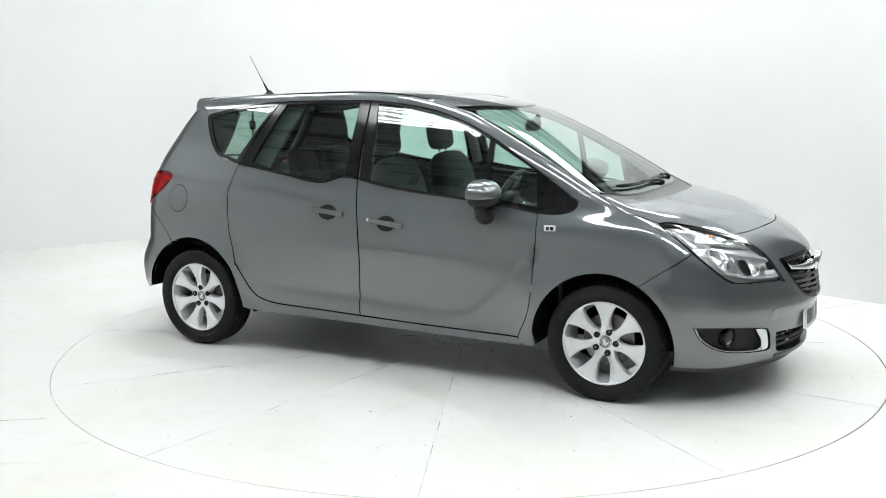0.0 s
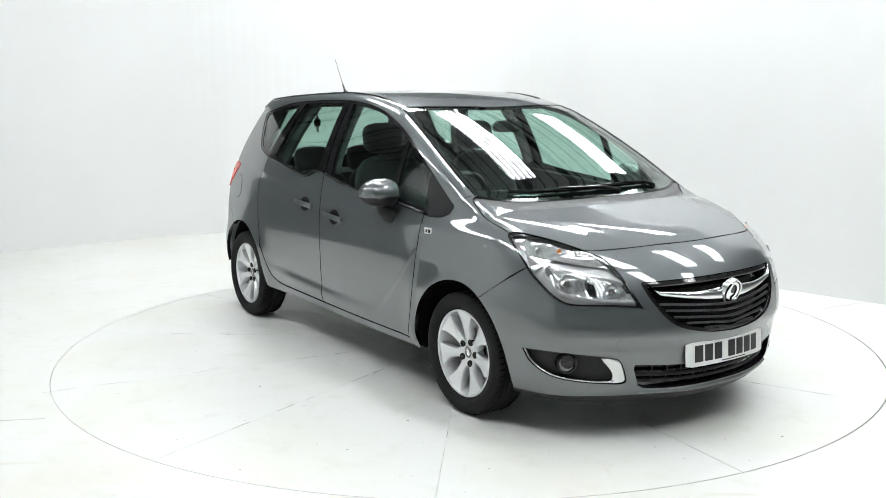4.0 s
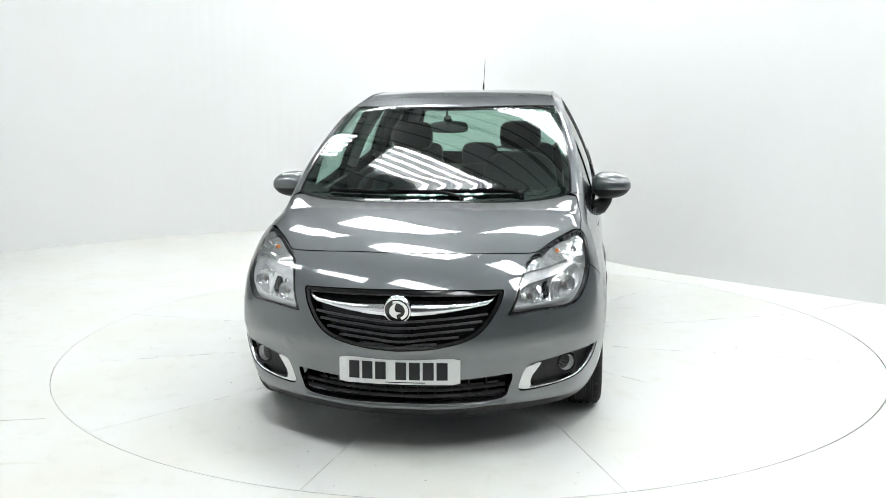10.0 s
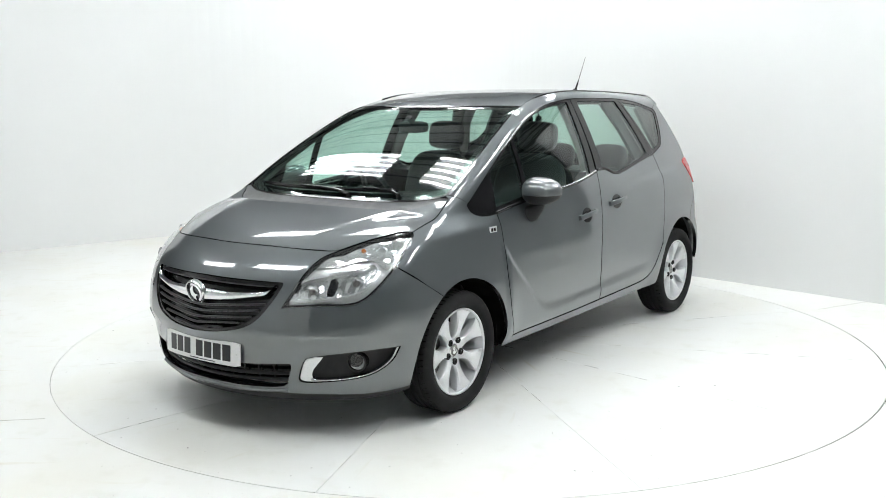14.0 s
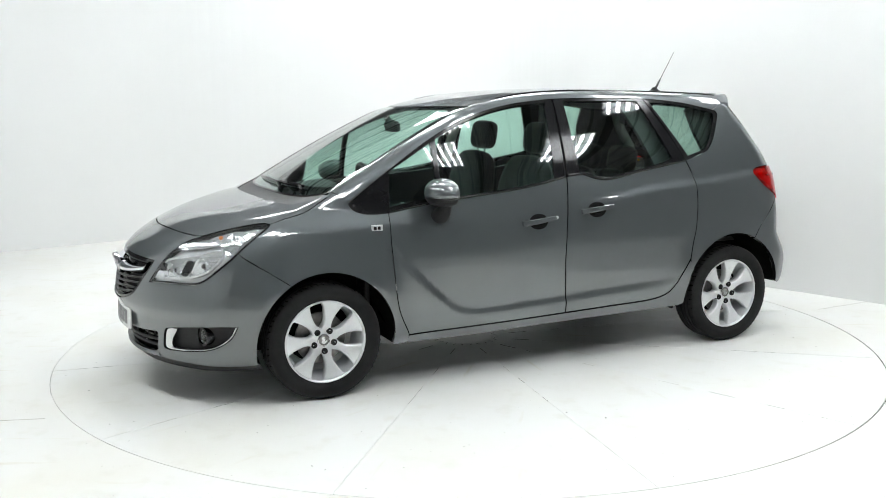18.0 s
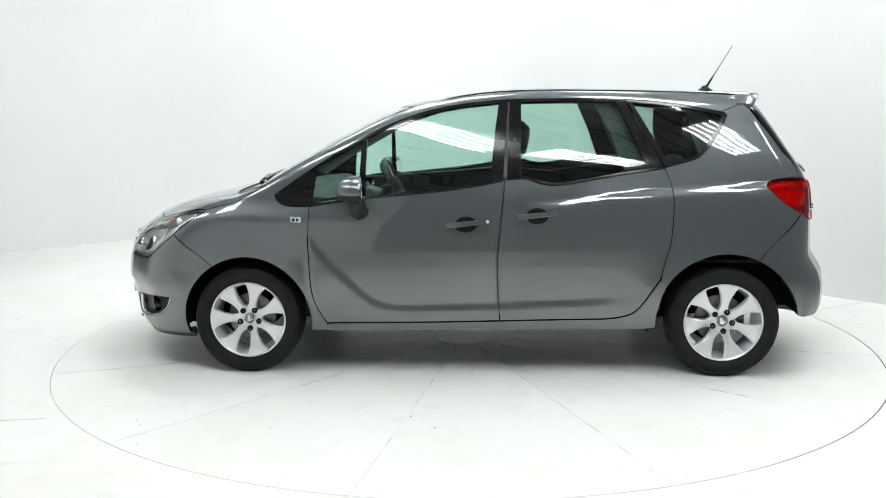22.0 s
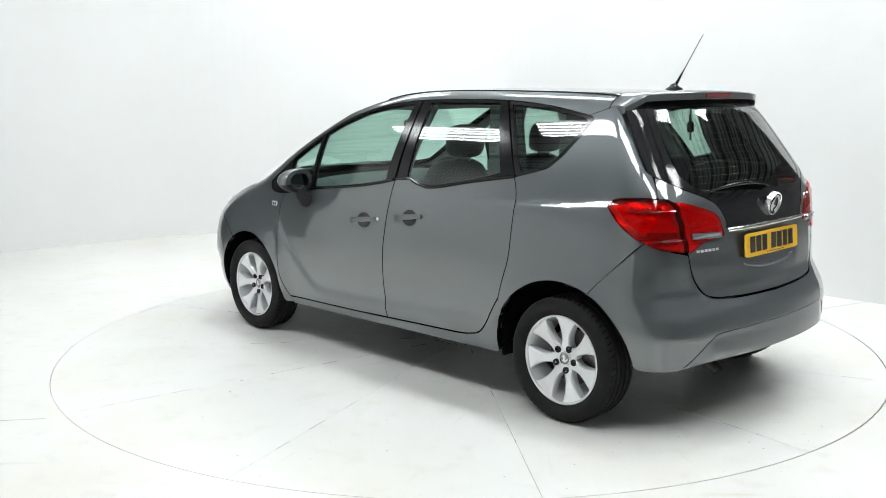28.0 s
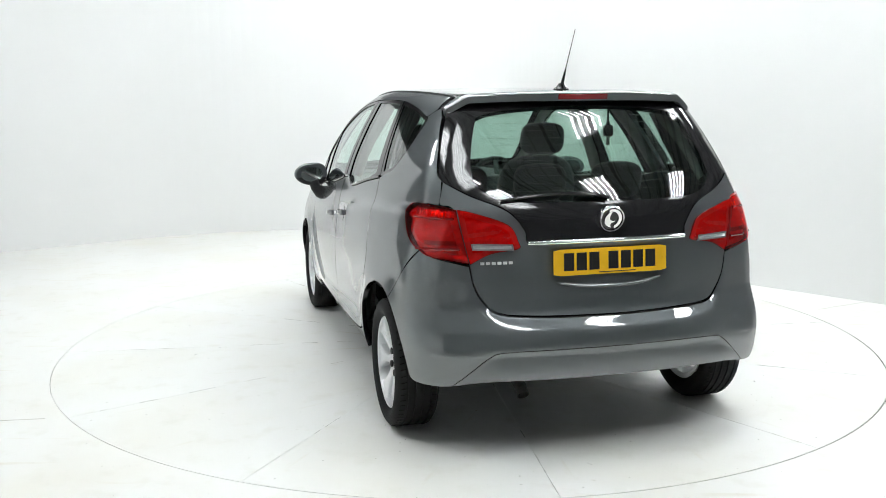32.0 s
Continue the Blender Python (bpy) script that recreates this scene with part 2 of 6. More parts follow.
# floor with a round opening for the turntable
N = 180
R_IN, R_TABLE = 2.489, 2.484
v, f = [], []
for r in (R_IN, 3.2, 5.0, 14.0):
    v += [(r * math.cos(2 * math.pi * i / N) + 0.0022, max(r * math.sin(2 * math.pi * i / N), -8.5), 0) for i in range(N)]
v += [(R_IN * math.cos(2 * math.pi * i / N) + 0.0022, R_IN * math.sin(2 * math.pi * i / N), -0.05) for i in range(N)]
for k in range(3):
    f += [(k * N + i, (k + 1) * N + i, (k + 1) * N + (i + 1) % N, k * N + (i + 1) % N) for i in range(N)]
f += [(4 * N + i, i, (i + 1) % N, 4 * N + (i + 1) % N) for i in range(N)]
f += [tuple(4 * N + i for i in range(N))]
floor = tagged(link("floor", v, f, FLOOR), "white painted studio floor with faint scuffs", "floor", kind="structure")

# dark ring that lines the gap and covers the white floor edge
v = [(r * math.cos(2 * math.pi * i / N) + 0.0022, r * math.sin(2 * math.pi * i / N), z) for r, z in ((R_TABLE - 0.006, -0.012), (R_IN - 0.0004, -0.012), (R_IN - 0.0004, -0.002)) for i in range(N)]
f = [(k * N + i, (k + 1) * N + i, (k + 1) * N + (i + 1) % N, k * N + (i + 1) % N) for k in range(2) for i in range(N)]
link("rim_joint", v, f, SEAM, floor, "dark joint round the turntable")

bm = bmesh.new()
box(bm, (30, 30, 0.1), pose(0, -1, -0.11))
tagged(part("floor_hall", bm, CONCRETE), "dark grey concrete floor of the hall", "floor", kind="structure")

# unpainted floor of the hall beside the studio
bm = bmesh.new()
prism(bm, [(3.42, 0.75), (2.92, -0.3), (2.82, -1.5), (2.82, -3.8), (-6.9, -3.8), (-6.9, -5.6), (-5.5, -6.6), (-2.2, -8.35), (10.8, -8.35), (10.8, 0.75)], 0.0, 0.004)
tagged(part("floor_hall_right", bm, GREY_FLOOR), "worn grey painted floor beside the white studio", "floor", kind="structure")
bm = bmesh.new()
prism(bm, [(-5.4, 3.15), (-6.95, 0.95), (-10.8, 0.95), (-10.8, 9.0), (-5.4, 9.0)][::-1], 0.0, 0.004)
tagged(part("floor_hall_side", bm, CONCRETE), "dark grey concrete floor beside the white studio", "floor", kind="structure")

# roof above the studio: a dull sheet with beams and purlins
bm = bmesh.new()
box(bm, (22, 22, 0.1), pose(0, -1, CEILING + 0.75))
sheets = len(bm.faces)
for k in range(-36, 37):
    box(bm, (0.022, 21, 0.03), Matrix.Translation((0, -1, CEILING + 0.69)) @ pose(0, 0, 0, 0, 0, 44.5) @ pose(k * 0.30, 0, 0))
bm.faces.ensure_lookup_table()
for i in range(sheets, len(bm.faces)):
    bm.faces[i].material_index = 1
roof_sheet = part("ceiling", bm, CEIL)
roof_sheet.data.materials.append(BEAM)
tagged(roof_sheet, "pale grey sheet roof above the studio", "ceiling", kind="structure")
first = None
for k in range(-15, 16):
    if first is None:
        bm = bmesh.new()
        box(bm, (0.05, 30, 0.10), None)
        first = part("roof_purlin", bm, BEAM)
        o = first
    else:
        o = new("roof_purlin", first.data)
    o.matrix_basis = pose(k * 0.75, k * 0.75 - 1, CEILING + 0.64, 0, 0, 45)
    tagged(o, "dark steel purlin under the roof sheet", "roof beam", "purlins of the hall roof")
bm = bmesh.new()
for s in (-1, 1):
    box(bm, (0.15, 22, 5.0), pose(11 * s, -1, 2.6))
    box(bm, (22, 0.15, 5.0), pose(0, -1 + 11 * s, 2.5))
tagged(part("wall_hall", bm, HALL), "dull grey walls of the hall behind the studio", "wall", kind="structure")


def light_bank(x, y, turn, tubes=5, length=1.8, pitch=0.115, z=CEILING):
    """A hung batten of bare fluorescent tubes side by side."""
    bank = new("light_bank")
    bank.matrix_basis = pose(x, y, z, 0, 0, turn)
    tagged(bank, "hanging bank of white fluorescent tubes, lit", "ceiling light", "fluorescent banks over the turntable")
    w = pitch * tubes
    bm = bmesh.new()
    box(bm, (length + 0.06, w + 0.02, 0.03), pose(0, 0, 0.05), 0.006)
    for s in (-1, 1):
        box(bm, (0.02, w + 0.02, 0.06), pose(s * (length / 2 + 0.03), 0, 0.02), 0.004)
    part("tray", bm, FITTING, bank)
    for s in (-1, 1):
        bm = bmesh.new()
        tube(bm, [(s * length * 0.35, 0, 0.06), (s * length * 0.35, 0, 0.7)], 0.006, 6)
        part("hanger", bm, STEEL, bank)
    first = None
    for k in range(tubes):
        if first is None:
            bm = bmesh.new()
            tube(bm, [(-length / 2, 0, 0), (length / 2, 0, 0)], 0.021, 8)
            first = part("tube", bm, TUBE, bank)
            o = first
        else:
            o = new("tube", first.data)
            o.parent = bank
        o.location = (0, (k - (tubes - 1) / 2) * pitch, 0)
    return bank


# four parallel rows of banks, about 2.7 m from bank to bank
BANKS = [(-4.6, 0.1), (-2.6, -1.75), (-0.55, -3.15), (1.1, -4.65), (-2.4, 2.36), (-0.5, 0.42), (1.58, -1.6), (3.0, -3.5), (-0.91, 3.83), (1.0, 1.89), (3.35, -0.1), (4.75, -2.35), (2.45, 3.4), (4.4, 1.42)]
for x, y in BANKS:
    light_bank(x, y, -45.5)

# ---- turntable ----
turntable = new("turntable")
tagged(turntable, "round white painted turntable flush with the floor", "turntable")
N = 240
SECTORS, FIRST, R_HUB = 12, 21.6, 0.17
v, f = [], []


def sector(a0, a1, r0, r1, z0=0.0, z1=-0.03, n=22):
    v, f = [], []
    for r in (r0, (r0 + r1) / 2, r1):
        v += [(r * math.cos(radians(a0 + (a1 - a0) * k / n)), r * math.sin(radians(a0 + (a1 - a0) * k / n)), z0) for k in range(n + 1)]
    m = n + 1
    for j in range(2):
        f += [(j * m + k, (j + 1) * m + k, (j + 1) * m + k + 1, j * m + k + 1) for k in range(n)]
    o = len(v)
    rim = [k for k in range(m)] + [m + n, 2 * m + n] + [2 * m + k for k in range(n - 1, -1, -1)] + [m]
    v += [(v[i][0], v[i][1], z1) for i in rim]
    f += [(rim[i], rim[(i + 1) % len(rim)], o + (i + 1) % len(rim), o + i) for i in range(len(rim))]
    return v, f


gap = math.degrees(0.0006 / 1.2)
v, f = sector(gap, 30 - gap, R_HUB + 0.004, R_TABLE)
deck = link("deck_panel", v, f, TABLE, turntable)
deck.matrix_basis = pose(0, 0, 0, 0, 0, FIRST)
for k in range(1, SECTORS):
    o = new("deck_panel", deck.data)
    o.parent = turntable
    o.matrix_basis = pose(0, 0, 0, 0, 0, FIRST + 30 * k)
bm = bmesh.new()
prism(bm, [(R_HUB * math.cos(2 * math.pi * i / 40), R_HUB * math.sin(2 * math.pi * i / 40)) for i in range(40)], -0.03, 0.0005)
part("hub_plate", bm, TABLE, turntable)
bm = bmesh.new()
prism(bm, [((R_TABLE - 0.002) * math.cos(2 * math.pi * i / 120), (R_TABLE - 0.002) * math.sin(2 * math.pi * i / 120)) for i in range(120)], -0.04, -0.012)
part("underframe", bm, SEAM_FAINT, turntable)

for k in range(SECTORS):
    a = radians(FIRST + 30 * k)
    for r0, r1, w, side_ in ((0.185, 0.215, 0.004, 7), (0.185, 0.215, 0.004, -7), (0.30, 0.42, 0.0035, 0)):
        bm = bmesh.new()
        b = a + radians(side_)
        box(bm, (r1 - r0, w, 0.0016), pose((r0 + r1) / 2 * math.cos(b), (r0 + r1) / 2 * math.sin(b), 0.0005, 0, 0, math.degrees(b) + (25 if side_ > 0 else -25 if side_ < 0 else 0)))
        part("hub_crack", bm, SEAM, turntable)
rng = random.Random(5)
for k in range(SECTORS):
    a = radians(FIRST + 30 * k)
    r = 0.5
    while r < 2.4:
        n = rng.uniform(0.03, 0.16)
        if rng.random() < 0.55:
            bm = bmesh.new()
            w = rng.uniform(0.0012, 0.0035)
            pts = [(r + n * j / 4, rng.uniform(-0.5, 0.5) * w) for j in range(5)]
            out = [(x, y - w / 2 * rng.uniform(0.3, 1)) for x, y in pts] + [(x, y + w / 2 * rng.uniform(0.3, 1)) for x, y in reversed(pts)]
            prism(bm, out, 0.0003, 0.0009, pose(0, 0, 0, 0, 0, math.degrees(a)))
            part("seam_chip", bm, SEAM if rng.random() < 0.5 else SEAM_FAINT, turntable)
        r += n + rng.uniform(0.02, 0.22)
for k in range(46):
    a, rad = rng.uniform(0, 2 * math.pi), 0.6 + 1.8 * math.sqrt(rng.random())
    w = rng.uniform(0.003, 0.008)
    out = [(w * rng.uniform(0.4, 1.3) * math.cos(2 * math.pi * j / 7), 0.6 * w * rng.uniform(0.4, 1.2) * math.sin(2 * math.pi * j / 7)) for j in range(7)]
    bm = bmesh.new()
    prism(bm, out, 0.0003, 0.0009, pose(rad * math.cos(a), rad * math.sin(a), 0, 0, 0, rng.uniform(0, 360)))
    part("paint_chip", bm, SEAM if rng.random() < 0.4 else SEAM_FAINT, turntable)
# scuffs and a filled joint on the fixed floor
for x0, y0, x1, y1, w in ((-5.2, -2.06, -2.05, -1.56, 0.004), (3.2, -1.9, 2.45, -1.0, 0.003), (2.55, 0.75, 3.05, 1.02, 0.003)):
    bm = bmesh.new()
    L, A = math.hypot(x1 - x0, y1 - y0), math.degrees(math.atan2(y1 - y0, x1 - x0))
    pts = [(L * j / 24, rng.uniform(-1, 1) * 0.006) for j in range(25)]
    prism(bm, [(x, y - w / 2) for x, y in pts] + [(x, y + w / 2) for x, y in reversed(pts)], 0.0002, 0.001, pose(x0, y0, 0, 0, 0, A))
    tagged(part("floor_joint", bm, SEAM_FAINT), "thin filled joint in the white floor", "floor joint", kind="structure")


# ---- the car's outer surface ----
# x ahead, y to the car's left, z up; the origin lies between the axles on the ground
def spline(*pts):
    xs = np.array([p[0] for p in pts], float); ys = np.array([p[1] for p in pts], float)
    h = np.diff(xs); d = np.diff(ys) / h
    m = np.r_[d[0], np.where(d[:-1] * d[1:] > 0, 2 * d[:-1] * d[1:] / np.where(d[:-1] + d[1:] == 0, 1, d[:-1] + d[1:]), 0), d[-1]]
    def at(x):
        x = np.clip(np.asarray(x, float), xs[0], xs[-1]); i = np.clip(np.searchsorted(xs, x) - 1, 0, len(h) - 1)
        t = (x - xs[i]) / h[i]
        return ys[i]*(1+2*t)*(1-t)**2 + h[i]*m[i]*t*(1-t)**2 + ys[i+1]*t*t*(3-2*t) + h[i]*m[i+1]*t*t*(t-1)
    return at
WIDTH = spline((.15,.78),(.20,.805),(.26,.835),(.32,.858),(.40,.876),(.55,.890),(.70,.892),(.85,.880),(.95,.864),(1.03,.846),(1.08,.830),(1.2,.790),(1.35,.723),(1.48,.653),(1.56,.605),(1.8,.47))
NARROW_FRONT = spline((.6,.012),(.75,.018),(.88,.028),(1.0,.055),(1.3,.055),(1.6,.055))
NARROW_REAR = spline((.5,.05),(.9,.06),(1.1,.085),(1.6,.08))
TOP = spline((-2.4,1.50),(-2.0,1.535),(-1.7,1.553),(-1.365,1.572),(-1.0,1.583),(-.668,1.592),(-.354,1.597),(-.144,1.592),(.03,1.58),(.207,1.557),(.349,1.532),(.495,1.4945),(.515,1.4858),(.6,1.449),(.75,1.379),(.9,1.3035),(1.05,1.2224),(1.2,1.136),(1.29,1.081),(1.37,1.035),(1.42,1.0112),(1.45,1.0055),(1.65,.9663),(1.835,.9265),(1.97,.894),(2.1,.8555),(2.4,.74))
CROWN = spline((-2,.07),(-1.4,.045),(-1,.03),(0,.03),(.25,.045),(.45,.062),(.62,.062),(.9,.06),(1.28,.052),(1.42,.025),(1.6,.022),(2.3,.05))
CURL = spline((-2,.06),(-.2,.06),(.4,.10),(.7,.10),(1.2,.09),(1.45,.045),(1.7,.04),(2.4,.06))
FRONT = spline((.12,2.10),(.20,2.16),(.28,2.20),(.36,2.212),(.44,2.225),(.51,2.248),(.60,2.238),(.70,2.205),(.78,2.15),(.84,2.085),(.90,1.99),(.96,1.88),(1.1,1.6))
REAR = spline((.15,-1.88),(.25,-1.935),(.39,-2.0),(.48,-2.006),(.55,-1.992),(.62,-1.955),(.68,-1.928),(.8,-1.922),(.92,-1.912),(1.03,-1.90),(1.12,-1.86),(1.3,-1.735),(1.455,-1.62),(1.6,-1.51))
def step(t): 
    t=np.clip(t,0,1); return t*t*(3-2*t)
SWAGE = spline((-1.1,.46),(-.95,.45),(-.6,.43),(-.27,.416),(.2,.395),(.45,.389),(.545,.400),(.61,.43),(.67,.476),(.79,.587),(.897,.698),(.95,.765),(1.1,1.0))
SHOULDER = spline((-1.8,1.06),(-1.45,1.033),(-1.32,1.02),(-1.02,1.005),(-.715,.988),(-.41,.946),(-.1,.925))
def side(x, z):
    s = WIDTH(z) - NARROW_FRONT(z)*np.maximum(x,0)**2 - NARROW_REAR(z)*np.maximum(-x-.75,0)**2
    down = SWAGE(x) - z
    s = s + .013*step(down*.8/.05+.5)*step((.99-x)/.07)*step((x+1.0)/.55)*step((z-.24)/.1)
    rise = z - SHOULDER(x)
    s = s + .010*(1-step(rise/.05))*step((rise+.24)/.24)*step((-x-.12)/.35)*step((x+1.75)/.25)
    for cx in (1.315,-1.305):
        r = np.hypot(x-cx, z-.315); s = s + .020*np.exp(-((r-.36)/.10)**2)*step((.85-z)/.25)
    return s
def top(x, y):
    return TOP(x) - CROWN(x)*y*y - CURL(x)*y**4
def smax(a,b,k):
    h=np.maximum(k-np.abs(a-b),0)/k; return np.maximum(a,b)+h*h*k*.25
KROOF = spline((-2,.09),(-1.2,.06),(.3,.045),(.7,.045),(1.1,.04),(1.3,.042),(1.7,.052),(2.3,.12))
SLOPE = lambda x:(TOP(x+.02)-TOP(x-.02))/.04
def field(p):
    x,y,z=p[...,0],np.abs(p[...,1]),p[...,2]
    a=(y-side(x,z))/np.where(z>1.05,1.13,1.02)
    b=(z-top(x,y))/np.sqrt(1+SLOPE(x)**2)
    c=(x-(FRONT(z)-.49*y*y-.15*y**4))/np.sqrt(1+(y)**2)
    d=(REAR(z)+.20*y*y+.11*y**4-x)/np.sqrt(1.12)
    return smax(smax(smax(a,b,KROOF(x)),c,.105),d,.095)
def cast(o, d,s0=0,s1=3,n=44):
    lo=np.full(o.shape[:-1],float(s0));hi=np.full(o.shape[:-1],float(s1))
    for _ in range(n):
        m=(lo+hi)/2;v=field(o+m[...,None]*d);lo=np.where(v<0,m,lo);hi=np.where(v<0,hi,m)
    return o+lo[...,None]*d



def gradient(p):
    g = np.stack([field(p + d) - field(p - d) for d in np.eye(3) * 0.002], -1)
    return g / np.maximum(np.linalg.norm(g, axis=-1, keepdims=True), 1e-9)


def lift(mode, uv):
    """Flat coordinates of a panel onto the outer surface."""
    u, w = np.asarray(uv, float).T
    o = np.zeros_like(u)
    if mode == "side":
        return cast(np.stack([u, o, w], -1), np.stack([o, o + 1, o], -1), 0, 1.3)
    if mode == "roof":
        return cast(np.stack([u, w, o + 0.45], -1), np.stack([o, o, o + 1], -1), 0, 1.5)
    if mode == "rear":
        return cast(np.stack([o - 1.0, u, w], -1), np.stack([o - 1, o, o], -1), 0, 1.5)
    if mode == "front":
        return cast(np.stack([o + 1.2, u, w], -1), np.stack([o + 1, o, o], -1), 0, 1.5)
    if mode == "nose":
        return cast(np.stack([o + 1.0, o, w], -1), np.stack([np.cos(u), np.sin(u), o], -1), 0, 2)
    if mode == "tail":
        return cast(np.stack([o - 1.0, o, w], -1), np.stack([-np.cos(u), np.sin(u), o], -1), 0, 2)
    return cast(np.stack([u, o, o + 1.0], -1), np.stack([o, np.cos(w), np.sin(w)], -1), 0, 1.3)


def flat(mode, pts):
    """Places on the outer surface into a panel's flat coordinates."""
    out = []
    for x, y, z in pts:
        out.append({"side": (x, z), "roof": (x, y), "rear": (y, z), "front": (y, z), "nose": (math.atan2(y, x - 1), z),
                    "tail": (math.atan2(y, -1 - x), z), "arc": (x, math.atan2(z - 1, y))}[mode])
    return out


def join(*curves, n=6):
    """One closed outline from curves that meet end to end."""
    out = []
    for c in curves:
        c = rounded(c, n)
        if out and np.hypot(out[-1][0] - c[0][0], out[-1][1] - c[0][1]) < 1e-6:
            c = c[1:]
        out += c
    if np.hypot(out[-1][0] - out[0][0], out[-1][1] - out[0][1]) < 1e-6:
        out.pop()
    return out


def even(loop, step):
    out = []
    for i, a in enumerate(loop):
        b = loop[(i + 1) % len(loop)]
        k = max(1, int(math.hypot(b[0] - a[0], b[1] - a[1]) / step + 0.5))
        out += [(a[0] + (b[0] - a[0]) * j / k, a[1] + (b[1] - a[1]) * j / k) for j in range(k)]
    keep = []
    for p in out:
        if not keep or math.hypot(p[0] - keep[-1][0], p[1] - keep[-1][1]) > step * 0.2:
            keep.append(p)
    return keep


def area(loop):
    return sum(a[0] * b[1] - b[0] * a[1] for a, b in zip(loop, loop[1:] + loop[:1])) / 2


def inset(loop, g):
    if area(loop) < 0:
        loop = loop[::-1]
    n, out = len(loop), []
    for i, p in enumerate(loop):
        a, b = loop[i - 1], loop[(i + 1) % n]
        e, h = np.array(p) - a, np.array(b) - p
        e, h = e / (np.linalg.norm(e) + 1e-12), h / (np.linalg.norm(h) + 1e-12)
        m = np.array((-e[1] - h[1], e[0] + h[0]))
        m = m / (np.linalg.norm(m) + 1e-9)
        c = max(0.45, m @ np.array((-e[1], e[0])))
        out.append((p[0] + m[0] * g / c, p[1] + m[1] * g / c))
    return out


def inside(pts, loop):
    x, y = np.asarray(pts, float).T
    r = np.zeros(len(x), bool)
    for (ax, ay), (bx, by) in zip(loop, loop[1:] + loop[:1]):
        if ay != by:
            r ^= ((ay > y) != (by > y)) & (x < (bx - ax) * (y - ay) / (by - ay) + ax)
    return r


def mesh_flat(loops, step):
    """A triangle mesh of the flat region inside the first loop and outside the others."""
    pts = [p for l in loops for p in l]
    edges, o = [], 0
    for l in loops:
        edges += [(o + i, o + (i + 1) % len(l)) for i in range(len(l))]
        o += len(l)
    b = np.array(pts)
    lo, hi = b.min(0), b.max(0)
    gx, gy = np.meshgrid(np.arange(lo[0], hi[0], step), np.arange(lo[1], hi[1], step * 0.87))
    gx = gx + (np.arange(gx.shape[0]) % 2)[:, None] * step * 0.5
    g = np.stack([gx.ravel(), gy.ravel()], -1)
    ok = inside(g, loops[0])
    for l in loops[1:]:
        ok &= ~inside(g, l)
    g = g[ok]
    if len(g):
        g = g[np.min(np.linalg.norm(g[:, None] - b[None], axis=-1), axis=1) > step * 0.5]
    allp = [Vector(p) for p in pts] + [Vector(p) for p in g]
    vs, _, fs, *_ = geometry.delaunay_2d_cdt(allp, edges, [], 1, 1e-7)
    vs = [tuple(q) for q in vs]
    c = np.array([np.mean([vs[i] for i in f], axis=0) for f in fs])
    ok = inside(c, loops[0])
    for l in loops[1:]:
        ok &= ~inside(c, l)
    return vs, [f for f, k in zip(fs, ok) if k]


def panel(name, mode, loops, mat, parent, offset=0.0, depth=0.024, gap=0.0027, step=0.045, hand=1, label="", shape=None, edge=None):
    """A body panel on the outer surface: flat outline, lifted, with turned-in edges, blackened on painted panels."""
    loops = [even(inset(l, gap if i == 0 else -gap), edge or min(step, 0.03)) for i, l in enumerate(loops)]
    vs, fs = mesh_flat(loops, step)
    p = lift(mode, vs)
    nrm = gradient(p)
    p = p + nrm * (offset if shape is None else shape(p)[:, None])
    if shape is not None:
        acc = np.zeros_like(p)
        for f in fs:
            w = np.cross(p[f[1]] - p[f[0]], p[f[2]] - p[f[0]])
            w = w if w @ nrm[f[0]] > 0 else -w
            for i in f:
                acc[i] += w
        nrm = acc / np.maximum(np.linalg.norm(acc, axis=1, keepdims=True), 1e-12)
    tri = []
    for f in fs:
        a, b, c = p[f[0]], p[f[1]], p[f[2]]
        s = np.dot(np.cross(b - a, c - a), nrm[f[0]])
        tri.append(tuple(f) if s > 0 else tuple(f[::-1]))
    if depth:
        seen = {}
        for f in tri:
            for a, b in zip(f, f[1:] + f[:1]):
                seen[(a, b)] = seen.get((a, b), 0) + 1
        rim = [(a, b) for a, b in seen if (b, a) not in seen]
        ids = sorted({i for e in rim for i in e})
        k = len(p)
        up, dn = {v: k + i for i, v in enumerate(ids)}, {v: k + len(ids) + i for i, v in enumerate(ids)}
        out = np.zeros((len(ids), 3))
        pos = {v: i for i, v in enumerate(ids)}
        for a, b in rim:
            w = np.cross(p[b] - p[a], nrm[a])
            out[pos[a]] += w
            out[pos[b]] += w
        out = out / np.maximum(np.linalg.norm(out, axis=1, keepdims=True), 1e-9)
        p = np.concatenate([p, p[ids], p[ids] - nrm[ids] * depth])
        nrm = np.concatenate([nrm, out, out])
        tri += [(up[b], up[a], dn[a], dn[b]) for a, b in rim]
    if hand < 0:
        p, nrm, tri = p * (1, -1, 1), nrm * (1, -1, 1), [f[::-1] for f in tri]
    ob = link(name, p, tri, mat, parent, label, True, nrm)
    # turned-in edges of painted panels are coloured black to deepen the gap shade
    if depth and mat is PAINT:
        ob.data.materials.append(BLACK_TRIM_SHADE)
        index = np.array([1 if len(q) == 4 else 0 for q in tri], dtype=np.int32)
        ob.data.polygons.foreach_set("material_index", index)
    return ob


def both(loop):
    """A left half outline from the centre line to the centre line, with its mirror image."""
    return loop + [(x, -y) for x, y in reversed(loop) if abs(y) > 1e-6]


def across(loop):
    """As both(), for outlines whose first coordinate runs across the car."""
    return loop + [(-x, y) for x, y in reversed(loop) if abs(x) > 1e-6]


